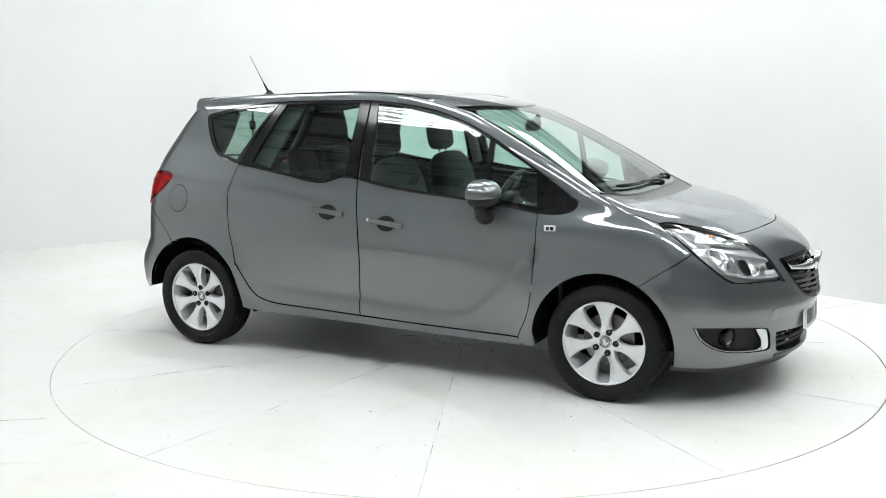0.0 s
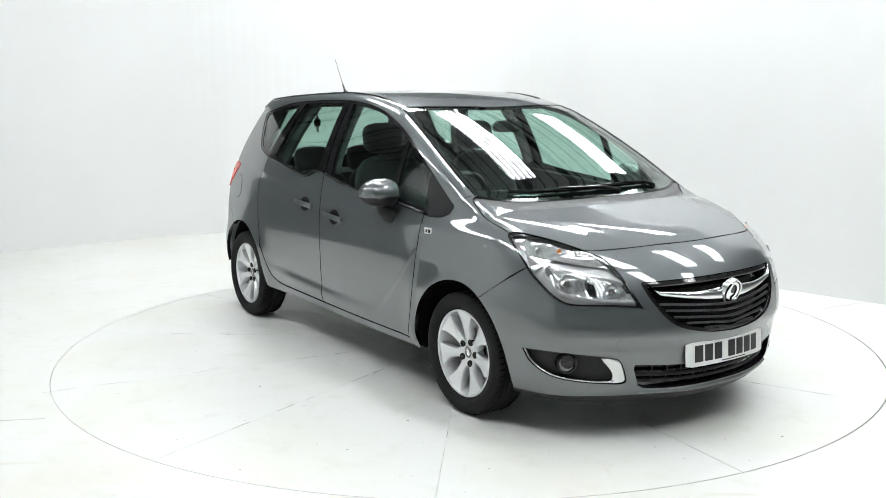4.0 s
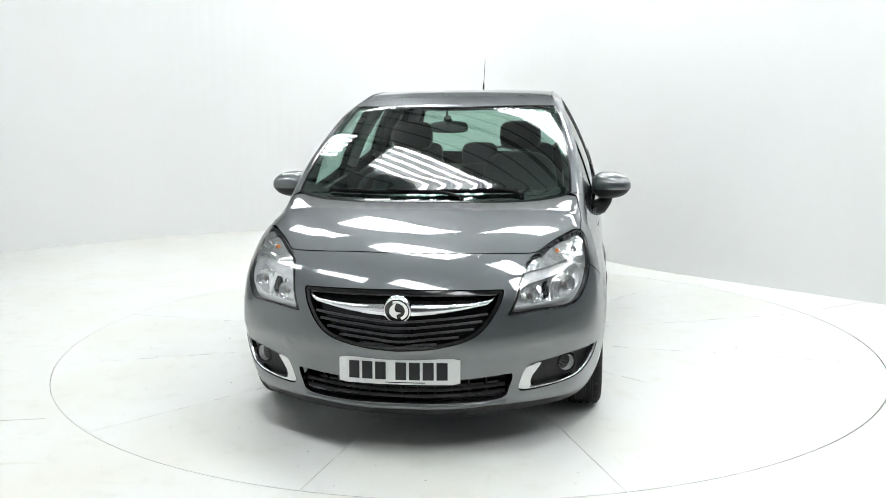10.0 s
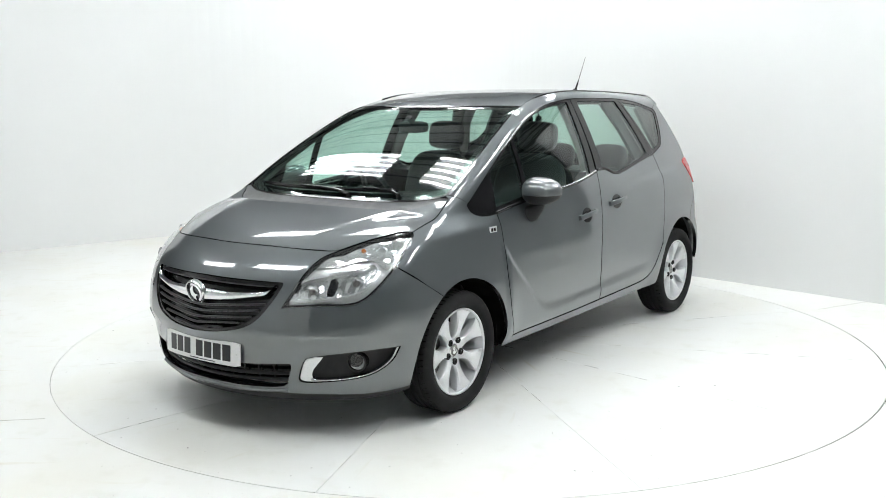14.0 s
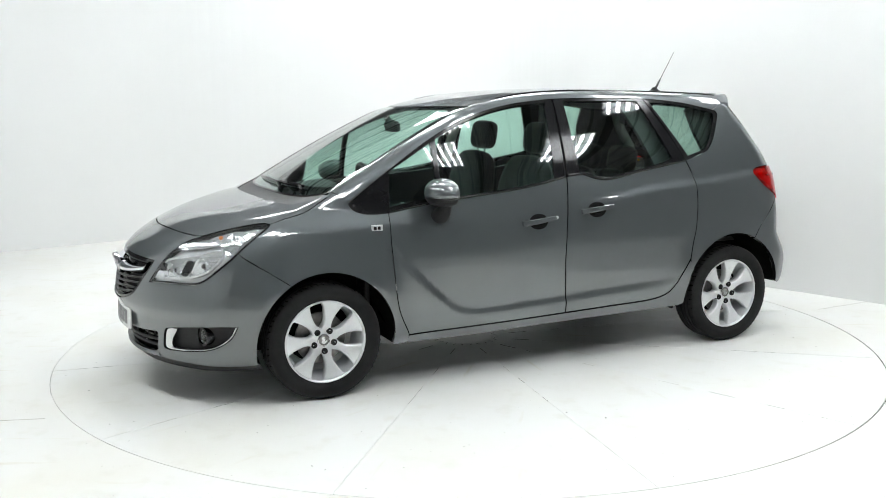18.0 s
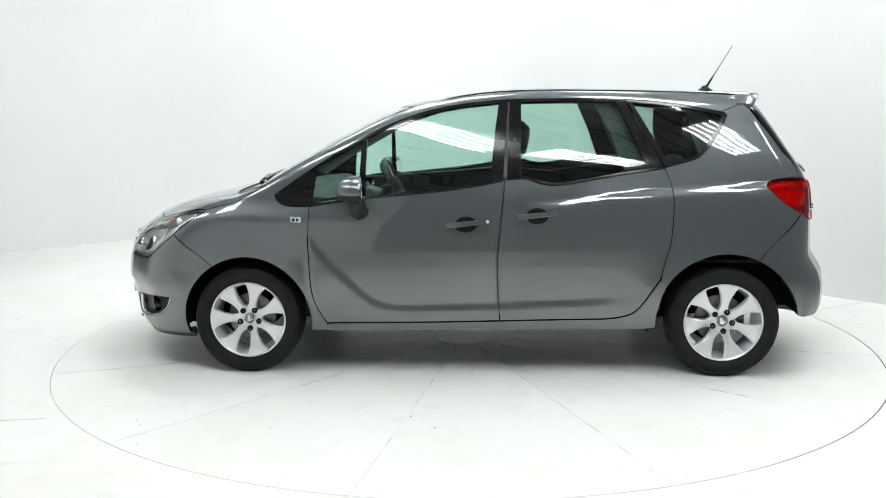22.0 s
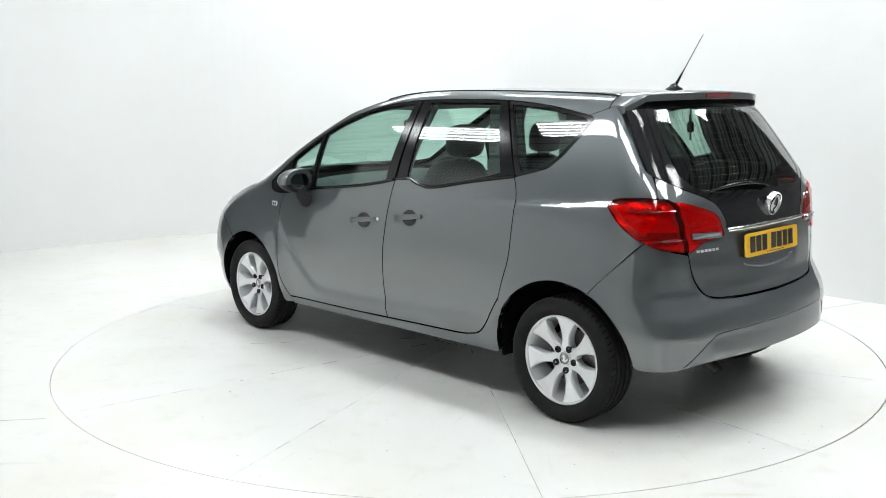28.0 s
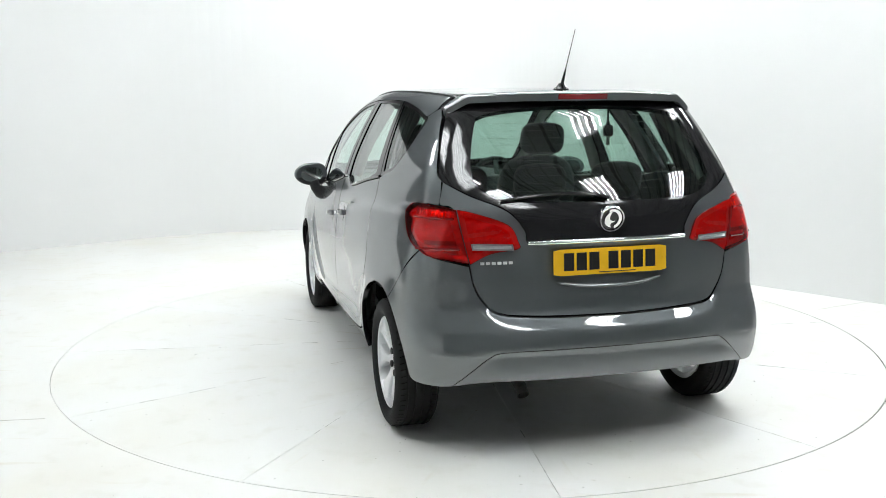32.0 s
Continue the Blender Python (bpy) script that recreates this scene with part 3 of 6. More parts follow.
def arch(cx, cz, r, a0, a1, n=14):
    return [(cx + r * math.cos(radians(a0 + (a1 - a0) * k / n)), cz + r * math.sin(radians(a0 + (a1 - a0) * k / n))) for k in range(n + 1)]


ARCH_RADIUS = spline((-10, .355), (17, .355), (32, .367), (65, .374), (100, .382), (120, .389), (140, .397), (160, .410), (178, .418))


def arch_rear(a0, a1, n=14):
    """The rear wheel opening, which widens towards the back."""
    out = []
    for k in range(n + 1):
        a = a0 + (a1 - a0) * k / n
        r = float(ARCH_RADIUS(a))
        out.append((-1.302 + r * math.cos(radians(a)), 0.318 + r * math.sin(radians(a))))
    return out


car = new("car")
tagged(car, "dark grey metallic five-door compact people carrier on the turntable", "car")

# lines that panels share, in side view (x, z)
BELT_FRONT = [(0.958, 0.953), (0.75, 0.985), (0.51, 1.011), (0.20, 1.041), (0.0, 1.070), (-0.115, 1.094)]
BELT_REAR = [(-0.135, 1.098), (-0.23, 1.104), (-0.285, 1.088), (-0.345, 1.072), (-0.446, 1.072), (-0.723, 1.118), (-0.985, 1.155)]
DOOR_FRONT = [(0.958, 0.953), (0.962, 0.80), (0.959, 0.69), (0.938, 0.46), (0.868, 0.303)]
B_LINE = [(-0.125, 1.096), (-0.108, 0.93), (-0.086, 0.70), (-0.084, 0.55), (-0.097, 0.324)]
DOOR_REAR = [(-0.985, 1.155), (-1.015, 1.08), (-1.030, 0.98), (-1.018, 0.78), (-0.987, 0.66), (-0.967, 0.572)]
DOOR_REAR_LOW = [(-0.967, 0.572), (-0.918, 0.496), (-0.87, 0.422), (-0.818, 0.371), (-0.744, 0.347), (-0.66, 0.338)]
WIN_TOP = [(1.15, 1.022), (1.085, 1.066), (0.96, 1.150), (0.833, 1.230), (0.67, 1.325), (0.514, 1.400), (0.38, 1.448), (0.261, 1.480), (0.12, 1.506), (-0.02, 1.521), (-0.166, 1.531), (-0.45, 1.533), (-0.782, 1.527), (-1.063, 1.501), (-1.31, 1.455)]
WIN_REAR = [(-1.31, 1.455), (-1.335, 1.443), (-1.33, 1.41), (-1.249, 1.285), (-1.19, 1.225), (-1.147, 1.200), (-0.985, 1.157)]
HOOD_EDGE = [(1.566, 0.926), (1.488, 0.948), (1.388, 0.973), (1.318, 1.009), (1.252, 1.048)]
ARCH_F = (1.315, 0.315, 0.362)


def wrap_side(pts):
    return [tuple(p) for p in lift("side", pts)]


hood3 = wrap_side(rounded(HOOD_EDGE))
WIND_BASE = [(1.378, 0.0), (1.376, 0.2), (1.368, 0.35), (1.352, 0.46), (1.325, 0.56), (1.29, 0.63), (1.262, 0.674), (1.235, 0.702)]
WIND_SIDE = [(1.235, 0.702), (1.16, 0.702), (1.08, 0.699), (0.90, 0.681), (0.762, 0.661), (0.55, 0.629), (0.375, 0.599)]
WIND_TOP = [(0.375, 0.599), (0.425, 0.48), (0.475, 0.30), (0.505, 0.12), (0.510, 0.0)]
HOOD_FRONT = [(1.997, 0.0), (1.992, 0.10), (1.969, 0.27), (1.945, 0.38), (1.893, 0.52), (1.857, 0.569)]
LAMP_INNER = [(2.123, 0.454, 0.632), (2.093, 0.475, 0.681), (2.042, 0.494, 0.751), (1.986, 0.508, 0.802), (1.926, 0.528, 0.839), (1.857, 0.569, 0.864), (1.762, 0.622, 0.893), (1.67, 0.679, 0.915), (1.595, 0.725, 0.928), (1.566, 0.749, 0.926)]
LAMP_OUTER = [(1.566, 0.749, 0.926), (1.579, 0.766, 0.911), (1.65, 0.786, 0.864), (1.716, 0.793, 0.814), (1.740, 0.794, 0.793), (1.786, 0.791, 0.755), (1.859, 0.769, 0.695), (1.905, 0.743, 0.660), (1.951, 0.700, 0.642), (2.035, 0.593, 0.640), (2.123, 0.454, 0.632)]
ROOF_SIDE = [(0.375, 0.599), (0.2, 0.575), (-0.2, 0.565), (-0.7, 0.562), (-1.1, 0.556), (-1.40, 0.548)]

# bonnet
hood_side = [(1.857, 0.569), (1.762, 0.622), (1.67, 0.679), (1.595, 0.725)] + [(x, y) for x, y, z in hood3[::3]]
rear_y = hood_side[-1][1]
FOLD = spline((1.2, 0.63), (1.4, 0.60), (1.6, 0.545), (1.8, 0.47), (2.0, 0.40))


def bonnet_shape(p):
    """A shallow raised field inside two folds that run from the screen to the nose."""
    y = np.abs(p[:, 1])
    return 0.0035 * step((FOLD(p[:, 0]) - y) / 0.08) * step((1.98 - p[:, 0]) / 0.20) * step((p[:, 0] - 1.24) / 0.10)


bonnet = panel("bonnet", "roof", [both(join(HOOD_FRONT, hood_side, [hood_side[-1], (1.31, 0.674), (1.384, 0.617), (1.433, 0.53), (1.464, 0.36), (1.474, 0.17), (1.476, 0.0)]))], PAINT, car, step=0.018, edge=0.018, gap=0.0022, shape=bonnet_shape)
panel("cowl_panel", "roof", [both(join([(1.476, 0.0), (1.474, 0.17), (1.464, 0.36), (1.433, 0.53), (1.384, 0.617), (1.31, 0.674), (1.25, rear_y)], list(reversed(WIND_BASE[:-1]))))], COWL, car, offset=-0.004, gap=0.001, label="dark grey plastic scuttle panel below the windscreen")

# windscreen
windscreen = panel("windscreen", "roof", [both(join(list(reversed(WIND_TOP)), list(reversed(WIND_SIDE)), list(reversed(WIND_BASE))))], GLASS, car, offset=-0.003, depth=0.0, label="green tinted windscreen")
BAND_BASE = [(1.19, 0.668), (1.228, 0.60), (1.254, 0.50), (1.270, 0.38), (1.285, 0.2), (1.288, 0.0)]
inner = both(join([(0.475, 0.0), (0.470, 0.12), (0.440, 0.30), (0.395, 0.46), (0.375, 0.555)], [(0.375, 0.555), (0.55, 0.583), (0.762, 0.615), (0.90, 0.636), (1.06, 0.660), (1.19, 0.668)], BAND_BASE))
panel("windscreen_band", "roof", [both(join(list(reversed(WIND_TOP)), list(reversed(WIND_SIDE)), list(reversed(WIND_BASE)))), inner], BLACK_GLOSS, windscreen, offset=-0.006, depth=0.003, label="black band printed round the windscreen")
panel("windscreen_seal", "roof", [inset(both(join(list(reversed(WIND_TOP)), list(reversed(WIND_SIDE)), list(reversed(WIND_BASE)))), -0.004), inset(even(both(join(list(reversed(WIND_TOP)), list(reversed(WIND_SIDE)), list(reversed(WIND_BASE)))), 0.03), 0.008)], BLACK_TRIM_SHADE, windscreen, offset=-0.001, depth=0.01, gap=0)

# roof
roof_panel = panel("roof_panel", "roof", [both(join(list(reversed(WIND_TOP)), ROOF_SIDE, [(-1.40, 0.548), (-1.43, 0.40), (-1.45, 0.2), (-1.455, 0.0)]))], PAINT, car, gap=0.0015, step=0.035)
for hand in (1, -1):
    pts = [(x, y * hand, float(top(x, y)) - 0.001) for x, y in rounded(ROOF_SIDE[1:], 5)]
    pts = [tuple(lift("roof", [(p[0], abs(p[1]))])[0] * (1, hand, 1)) for p in pts]
    bm = bmesh.new()
    tube(bm, pts, 0.006, 6)
    part("roof_moulding", bm, BLACK_TRIM_SHADE, car, smooth=True)

# grille opening and lower intake, from ahead (y, z)
GRILLE = [(0.0, 0.745), (0.22, 0.742), (0.40, 0.737), (0.432, 0.733), (0.428, 0.705), (0.413, 0.665), (0.362, 0.588), (0.289, 0.538), (0.15, 0.507), (0.0, 0.496)]
INTAKE = [(0.0, 0.352), (0.28, 0.362), (0.44, 0.372), (0.470, 0.366), (0.455, 0.31), (0.425, 0.266), (0.27, 0.253), (0.0, 0.255)]
FOG = [(1.745, 0.812, 0.437), (1.775, 0.79, 0.375), (1.84, 0.745, 0.325), (1.93, 0.676, 0.300), (2.03, 0.555, 0.288), (2.066, 0.50, 0.292), (2.078, 0.505, 0.33), (2.07, 0.53, 0.392), (2.05, 0.565, 0.408), (1.95, 0.67, 0.425), (1.84, 0.762, 0.436)]


def nose_from_front(yz):
    return flat("nose", [tuple(p) for p in lift("front", yz)])


def sides(loop):
    """A closed outline mirrored to the other hand (first coordinate)."""
    return [(-x, y) for x, y in reversed(loop)]


lamp_in2, lamp_out2 = flat("nose", LAMP_INNER), flat("nose", LAMP_OUTER)
hood_front3 = [tuple(p) for p in lift("roof", HOOD_FRONT)]
hood_front2 = flat("nose", hood_front3)
SEAM_F = flat("nose", [tuple(p) for p in lift("side", [(1.740, 0.793), (1.612, 0.703), (1.501, 0.626)])])
arch_pts = arch(*ARCH_F, 59, -13, 8)
ARCH_FRONT2 = flat("nose", [tuple(p) for p in lift("side", arch_pts)])
LOW = flat("nose", [tuple(p) for p in lift("side", [(1.655, 0.235), (1.68, 0.225)])] + [(1.80, 0.74, 0.222), (1.95, 0.60, 0.225), (2.09, 0.40, 0.228), (2.15, 0.2, 0.232), (2.18, 0.0, 0.236)])
half = join(hood_front2, list(reversed(lamp_in2[:6])), list(reversed(lamp_out2))[:7], [list(reversed(lamp_out2))[6], SEAM_F[0]], SEAM_F, [SEAM_F[-1]] + ARCH_FRONT2, [ARCH_FRONT2[-1]] + LOW)
grille2 = across(join(nose_from_front(rounded(GRILLE, 3)), n=1))
intake2 = across(join(nose_from_front(rounded(INTAKE, 3)), n=1))
fog2 = join(flat("nose", FOG + FOG[:1]), n=4)
bumper = panel("front_bumper", "nose", [across(half), grille2, intake2, fog2, sides(fog2)], PAINT, car, step=0.022, edge=0.014, gap=0.0015)

# chin below the bumper
chin = across(join(LOW[::-1], [LOW[0], (LOW[0][0], 0.195)], [(LOW[0][0], 0.195), (LOW[2][0], 0.19), (LOW[4][0], 0.18), (0.0, 0.18)], n=3))
panel("front_valance", "nose", [chin], PLASTIC, bumper, offset=-0.008, depth=0.05, label="black plastic lip under the front bumper")


def bar_on_nose(name, yz, radius, mat, parent, offset, flatness=1.0, label="", n=8):
    p = lift("front", rounded(yz, 5))
    p = p + gradient(p) * offset
    bm = bmesh.new()
    tube(bm, [tuple(q) for q in p], radius, n, flat=flatness)
    return part(name, bm, mat, parent, label, True)


# grille: dark mesh behind, slats, wing-shaped chrome bar and round emblem
grille = panel("grille", "nose", [grille2], BLACK_TRIM_SHADE, bumper, offset=-0.045, depth=0.0, gap=-0.012, label="black front grille with thin slats")
panel("grille_surround", "nose", [inset(grille2, 0.0), inset(even(grille2, 0.02), 0.014)], BLACK_GLOSS, bumper, offset=-0.006, depth=0.035, gap=0, edge=0.02)
SLAT = material("grille_slat_plastic", (0.035, 0.035, 0.037), rough=0.3, noise_scale=40, noise_amount=0.1)
for k, (zc, w) in enumerate([(0.725, 0.405), (0.625, 0.375), (0.597, 0.352), (0.568, 0.318), (0.540, 0.258), (0.516, 0.165)]):
    bar_on_nose("slat", [(-w, zc + 0.022 * w / 0.4), (-w * 0.5, zc + 0.006), (0, zc - 0.006), (w * 0.5, zc + 0.006), (w, zc + 0.022 * w / 0.4)] if k else [(-w, zc), (0, zc + 0.006), (w, zc)], 0.0078, SLAT, bumper, -0.014, 0.7)


def strip(name, mode, upper, lower, mat, parent, offset, bulge, label="", n=24, hand=1):
    """A rounded bar between two lines on the surface."""
    a, b = lift(mode, rounded(upper, n // max(1, len(upper) - 1))), lift(mode, rounded(lower, n // max(1, len(lower) - 1)))
    k = min(len(a), len(b))
    a, b = a[np.linspace(0, len(a) - 1, k).astype(int)], b[np.linspace(0, len(b) - 1, k).astype(int)]
    v, f, m = [], [], 9
    for i in range(k):
        nr = gradient(((a[i] + b[i]) / 2)[None])[0]
        for j in range(m):
            t = j / (m - 1)
            v.append(a[i] + (b[i] - a[i]) * t + nr * (offset + bulge * math.sin(math.pi * t) ** 0.7))
        v += [a[i] + nr * (offset - 0.02), b[i] + nr * (offset - 0.02)]
    w = m + 2
    for i in range(k - 1):
        for j in range(m - 1):
            f.append((i * w + j, i * w + j + 1, (i + 1) * w + j + 1, (i + 1) * w + j))
        f += [(i * w + m, i * w, (i + 1) * w, (i + 1) * w + m), (i * w + m - 1, i * w + m + 1, (i + 1) * w + m + 1, (i + 1) * w + m - 1)]
    for i in (0, k - 1):
        f.append(tuple(i * w + j for j in range(m)) + (i * w + m + 1, i * w + m))
    v = np.array(v)
    if hand < 0:
        v = v * (1, -1, 1)
    bm = bmesh.new()
    vs = [bm.verts.new(q) for q in v]
    for q in f:
        bm.faces.new([vs[i] for i in q])
    bmesh.ops.recalc_face_normals(bm, faces=bm.faces)
    return part(name, bm, mat, parent, label, True)


for hand in (1, -1):
    strip("grille_wing", "front", [(0.052, 0.690), (0.20, 0.689), (0.33, 0.696), (0.385, 0.706), (0.412, 0.728)], [(0.052, 0.644), (0.20, 0.655), (0.33, 0.673), (0.375, 0.683), (0.405, 0.722)], CHROME, bumper, -0.004, 0.012, "polished chrome wing bar across the grille", hand=hand)


def emblem(parent, at, radius, tilt):
    """A chrome ring with a plain raised shape in it."""
    m = Matrix.Translation(at) @ pose(0, 0, 0, 0, 0, 0) @ tilt
    bm = bmesh.new()
    ring = [(radius * 0.83, -0.004), (radius * 0.87, 0.006), (radius * 0.94, 0.008), (radius, 0.002), (radius, -0.02)]
    lathe(bm, ring, 40, m)
    e = part("emblem", bm, CHROME, parent, "round chrome emblem ring", True)
    bm = bmesh.new()
    lathe(bm, [(0.0001, -0.003), (radius * 0.88, -0.003)], 32, m)
    part("emblem_field", bm, BLACK_GLOSS, e)
    k = radius * 0.84
    crescent = [(0.92 * math.cos(radians(a)), 0.92 * math.sin(radians(a))) for a in range(110, 301, 15)] + [(0.06 + 0.70 * math.cos(radians(a)), 0.70 * math.sin(radians(a))) for a in range(295, 114, -15)]
    body = [(0.02, 0.78), (0.40, 0.62), (0.66, 0.30), (0.62, -0.16), (0.36, -0.52), (0.02, -0.74), (0.18, -0.34), (0.20, -0.04), (0.02, 0.14), (-0.30, 0.20), (-0.04, 0.34), (0.10, 0.52)]
    for outline in (crescent, [(x, z) for x, z in rounded(body + body[:1], 3)[:-1]]):
        bm = bmesh.new()
        prism(bm, [(x * k, z * k) for x, z in outline], 0, 0.006, m @ pose(0, -0.003, 0, -90, 0, 0))
        part("emblem_shape", bm, CHROME, e, "", False)
    return e


emblem(bumper, (2.228, 0, 0.668), 0.060, pose(0, 0, 0, 0, 0, -90) @ pose(0, 0, 0, -16, 0, 0))


def number_plate(parent, name, x, z, facing, mat, tilt, label, bow=0.0):
    """A thin plate, bowed to the bumper, with plain bars where the characters stand."""
    m = Matrix.Translation((x, 0, z)) @ pose(0, 0, 0, 0, 0, 90 if facing > 0 else -90) @ pose(0, 0, 0, 90 + tilt, 0, 0)

    def slab(name_, u0, u1, v0, v1, w0, w1, material_, owner, corner=0.0, label_=""):
        n = max(2, int((u1 - u0) / 0.03))
        bm = bmesh.new()
        rows = []
        for i in range(n + 1):
            u = u0 + (u1 - u0) * i / n
            cut = corner if i in (0, n) else 0.0
            rows.append([bm.verts.new(m @ Vector((u, v, w - bow * u * u))) for v, w in ((v0 + cut, w0), (v1 - cut, w0), (v1 - cut, w1), (v0 + cut, w1))])
        for a, b in zip(rows, rows[1:]):
            for k in range(4):
                bm.faces.new((a[k], b[k], b[(k + 1) % 4], a[(k + 1) % 4]))
        bm.faces.new(rows[0])
        bm.faces.new(rows[-1])
        bmesh.ops.recalc_face_normals(bm, faces=bm.faces)
        return part(name_, bm, material_, owner, label_)

    plate = slab(name, -0.26, 0.26, -0.0555, 0.0555, 0, 0.006, mat, parent, 0.006, label)
    x0 = -0.217
    for k in range(8):
        if k == 3:
            x0 += 0.030
            continue
        slab("character_bar", x0 + 0.002, x0 + 0.048, -0.0355, 0.0395, 0.0058, 0.0074, INK, plate)
        x0 += 0.0578
    slab("small_print_bar", -0.055, 0.115, -0.049, -0.045, 0.0058, 0.0069, INK, plate)
    for s in (-1, 1):
        bm = bmesh.new()
        lathe(bm, [(0.0001, -0.002), (0.005, -0.002), (0.006, 0.0)], 10, m @ pose(s * 0.238, 0, 0.007 - bow * 0.0566, 90, 0, 0))
        part("fixing_screw", bm, mat, plate)
    return plate


number_plate(bumper, "front_number_plate", 2.226, 0.405, 1, WHITE_PLATE, -3, "white reflective number plate with black bars", 0.40)

# lower intake
panel("lower_intake", "nose", [intake2], BLACK_TRIM_SHADE, bumper, offset=-0.06, depth=0.0, gap=-0.012)
for zc in (0.318, 0.286):
    bar_on_nose("intake_bar", [(-0.45, zc), (-0.2, zc - 0.012), (0, zc - 0.014), (0.2, zc - 0.012), (0.45, zc)], 0.007, PLASTIC, bumper, -0.03, 1.3)
for k in range(-5, 6):
    y = k * 0.075
    bar_on_nose("intake_fin", [(y, 0.345), (y, 0.30), (y, 0.262)], 0.004, PLASTIC, bumper, -0.045)
strip("bumper_lip", "front", [(-0.44, 0.255), (-0.2, 0.243), (0, 0.247), (0.2, 0.243), (0.44, 0.255)], [(-0.44, 0.237), (-0.2, 0.222), (0, 0.224), (0.2, 0.222), (0.44, 0.237)], PAINT, bumper, 0.002, 0.008)

for hand in (1, -1):
    fog_label = "black fog lamp recess with silver L-shaped trim"
    h = panel("fog_recess", "nose", [fog2], PLASTIC, bumper, offset=-0.035, depth=0.0, gap=-0.012, hand=hand, label=fog_label)
    outer, inner3 = FOG[:9], [(1.757, 0.803, 0.434), (1.782, 0.784, 0.380), (1.845, 0.741, 0.331), (1.934, 0.672, 0.307), (2.020, 0.568, 0.299), (2.040, 0.548, 0.312), (2.042, 0.555, 0.345), (2.030, 0.585, 0.385), (2.022, 0.598, 0.406)]
    strip("fog_trim", "nose", flat("nose", outer), flat("nose", inner3), SATIN, h, -0.008, 0.006, "silver L-shaped fog lamp trim", n=32, hand=hand)
    c = lift("nose", flat("nose", [(1.905, 0.70, 0.374)]))[0]
    nr = gradient(c[None])[0]
    c = (c - nr * 0.03) * (1, hand, 1)
    q = Vector((nr[0] * 0.95 + 0.3, nr[1] * hand * 0.6, 0)).normalized().to_track_quat("Y", "Z").to_matrix().to_4x4()
    bm = bmesh.new()
    lathe(bm, [(0.047, -0.03), (0.047, 0.012), (0.038, 0.014), (0.037, 0.004)], 28, Matrix.Translation(c) @ q)
    lamp = part("fog_lamp", bm, BLACK_TRIM_SHADE, h, "round clear fog lamp", True)
    bm = bmesh.new()
    lathe(bm, [(0.0001, 0.012), (0.02, 0.011), (0.037, 0.006)], 24, Matrix.Translation(c) @ q)
    part("fog_lens", bm, LENS, h, "", True)
    bm = bmesh.new()
    lathe(bm, [(0.0001, -0.025), (0.018, -0.02), (0.03, -0.008), (0.037, 0.004)], 24, Matrix.Translation(c) @ q)
    part("fog_reflector", bm, LAMP_SILVER, h, "", True)
# tow eye cover
for hand in (-1,):
    c = lift("front", [(0.525, 0.472)])[0]
    nr = Vector(gradient(c[None])[0])
    bm = bmesh.new()
    lathe(bm, [(0.034, -0.004), (0.034, 0.0008), (0.0315, 0.0016), (0.0001, 0.0018)], 28, Matrix.Translation(Vector((c[0], -c[1], c[2]))) @ Vector((nr.x, -nr.y, nr.z)).to_track_quat("Y", "Z").to_matrix().to_4x4())
    part("tow_eye_cover", bm, PAINT, bumper, "", True)

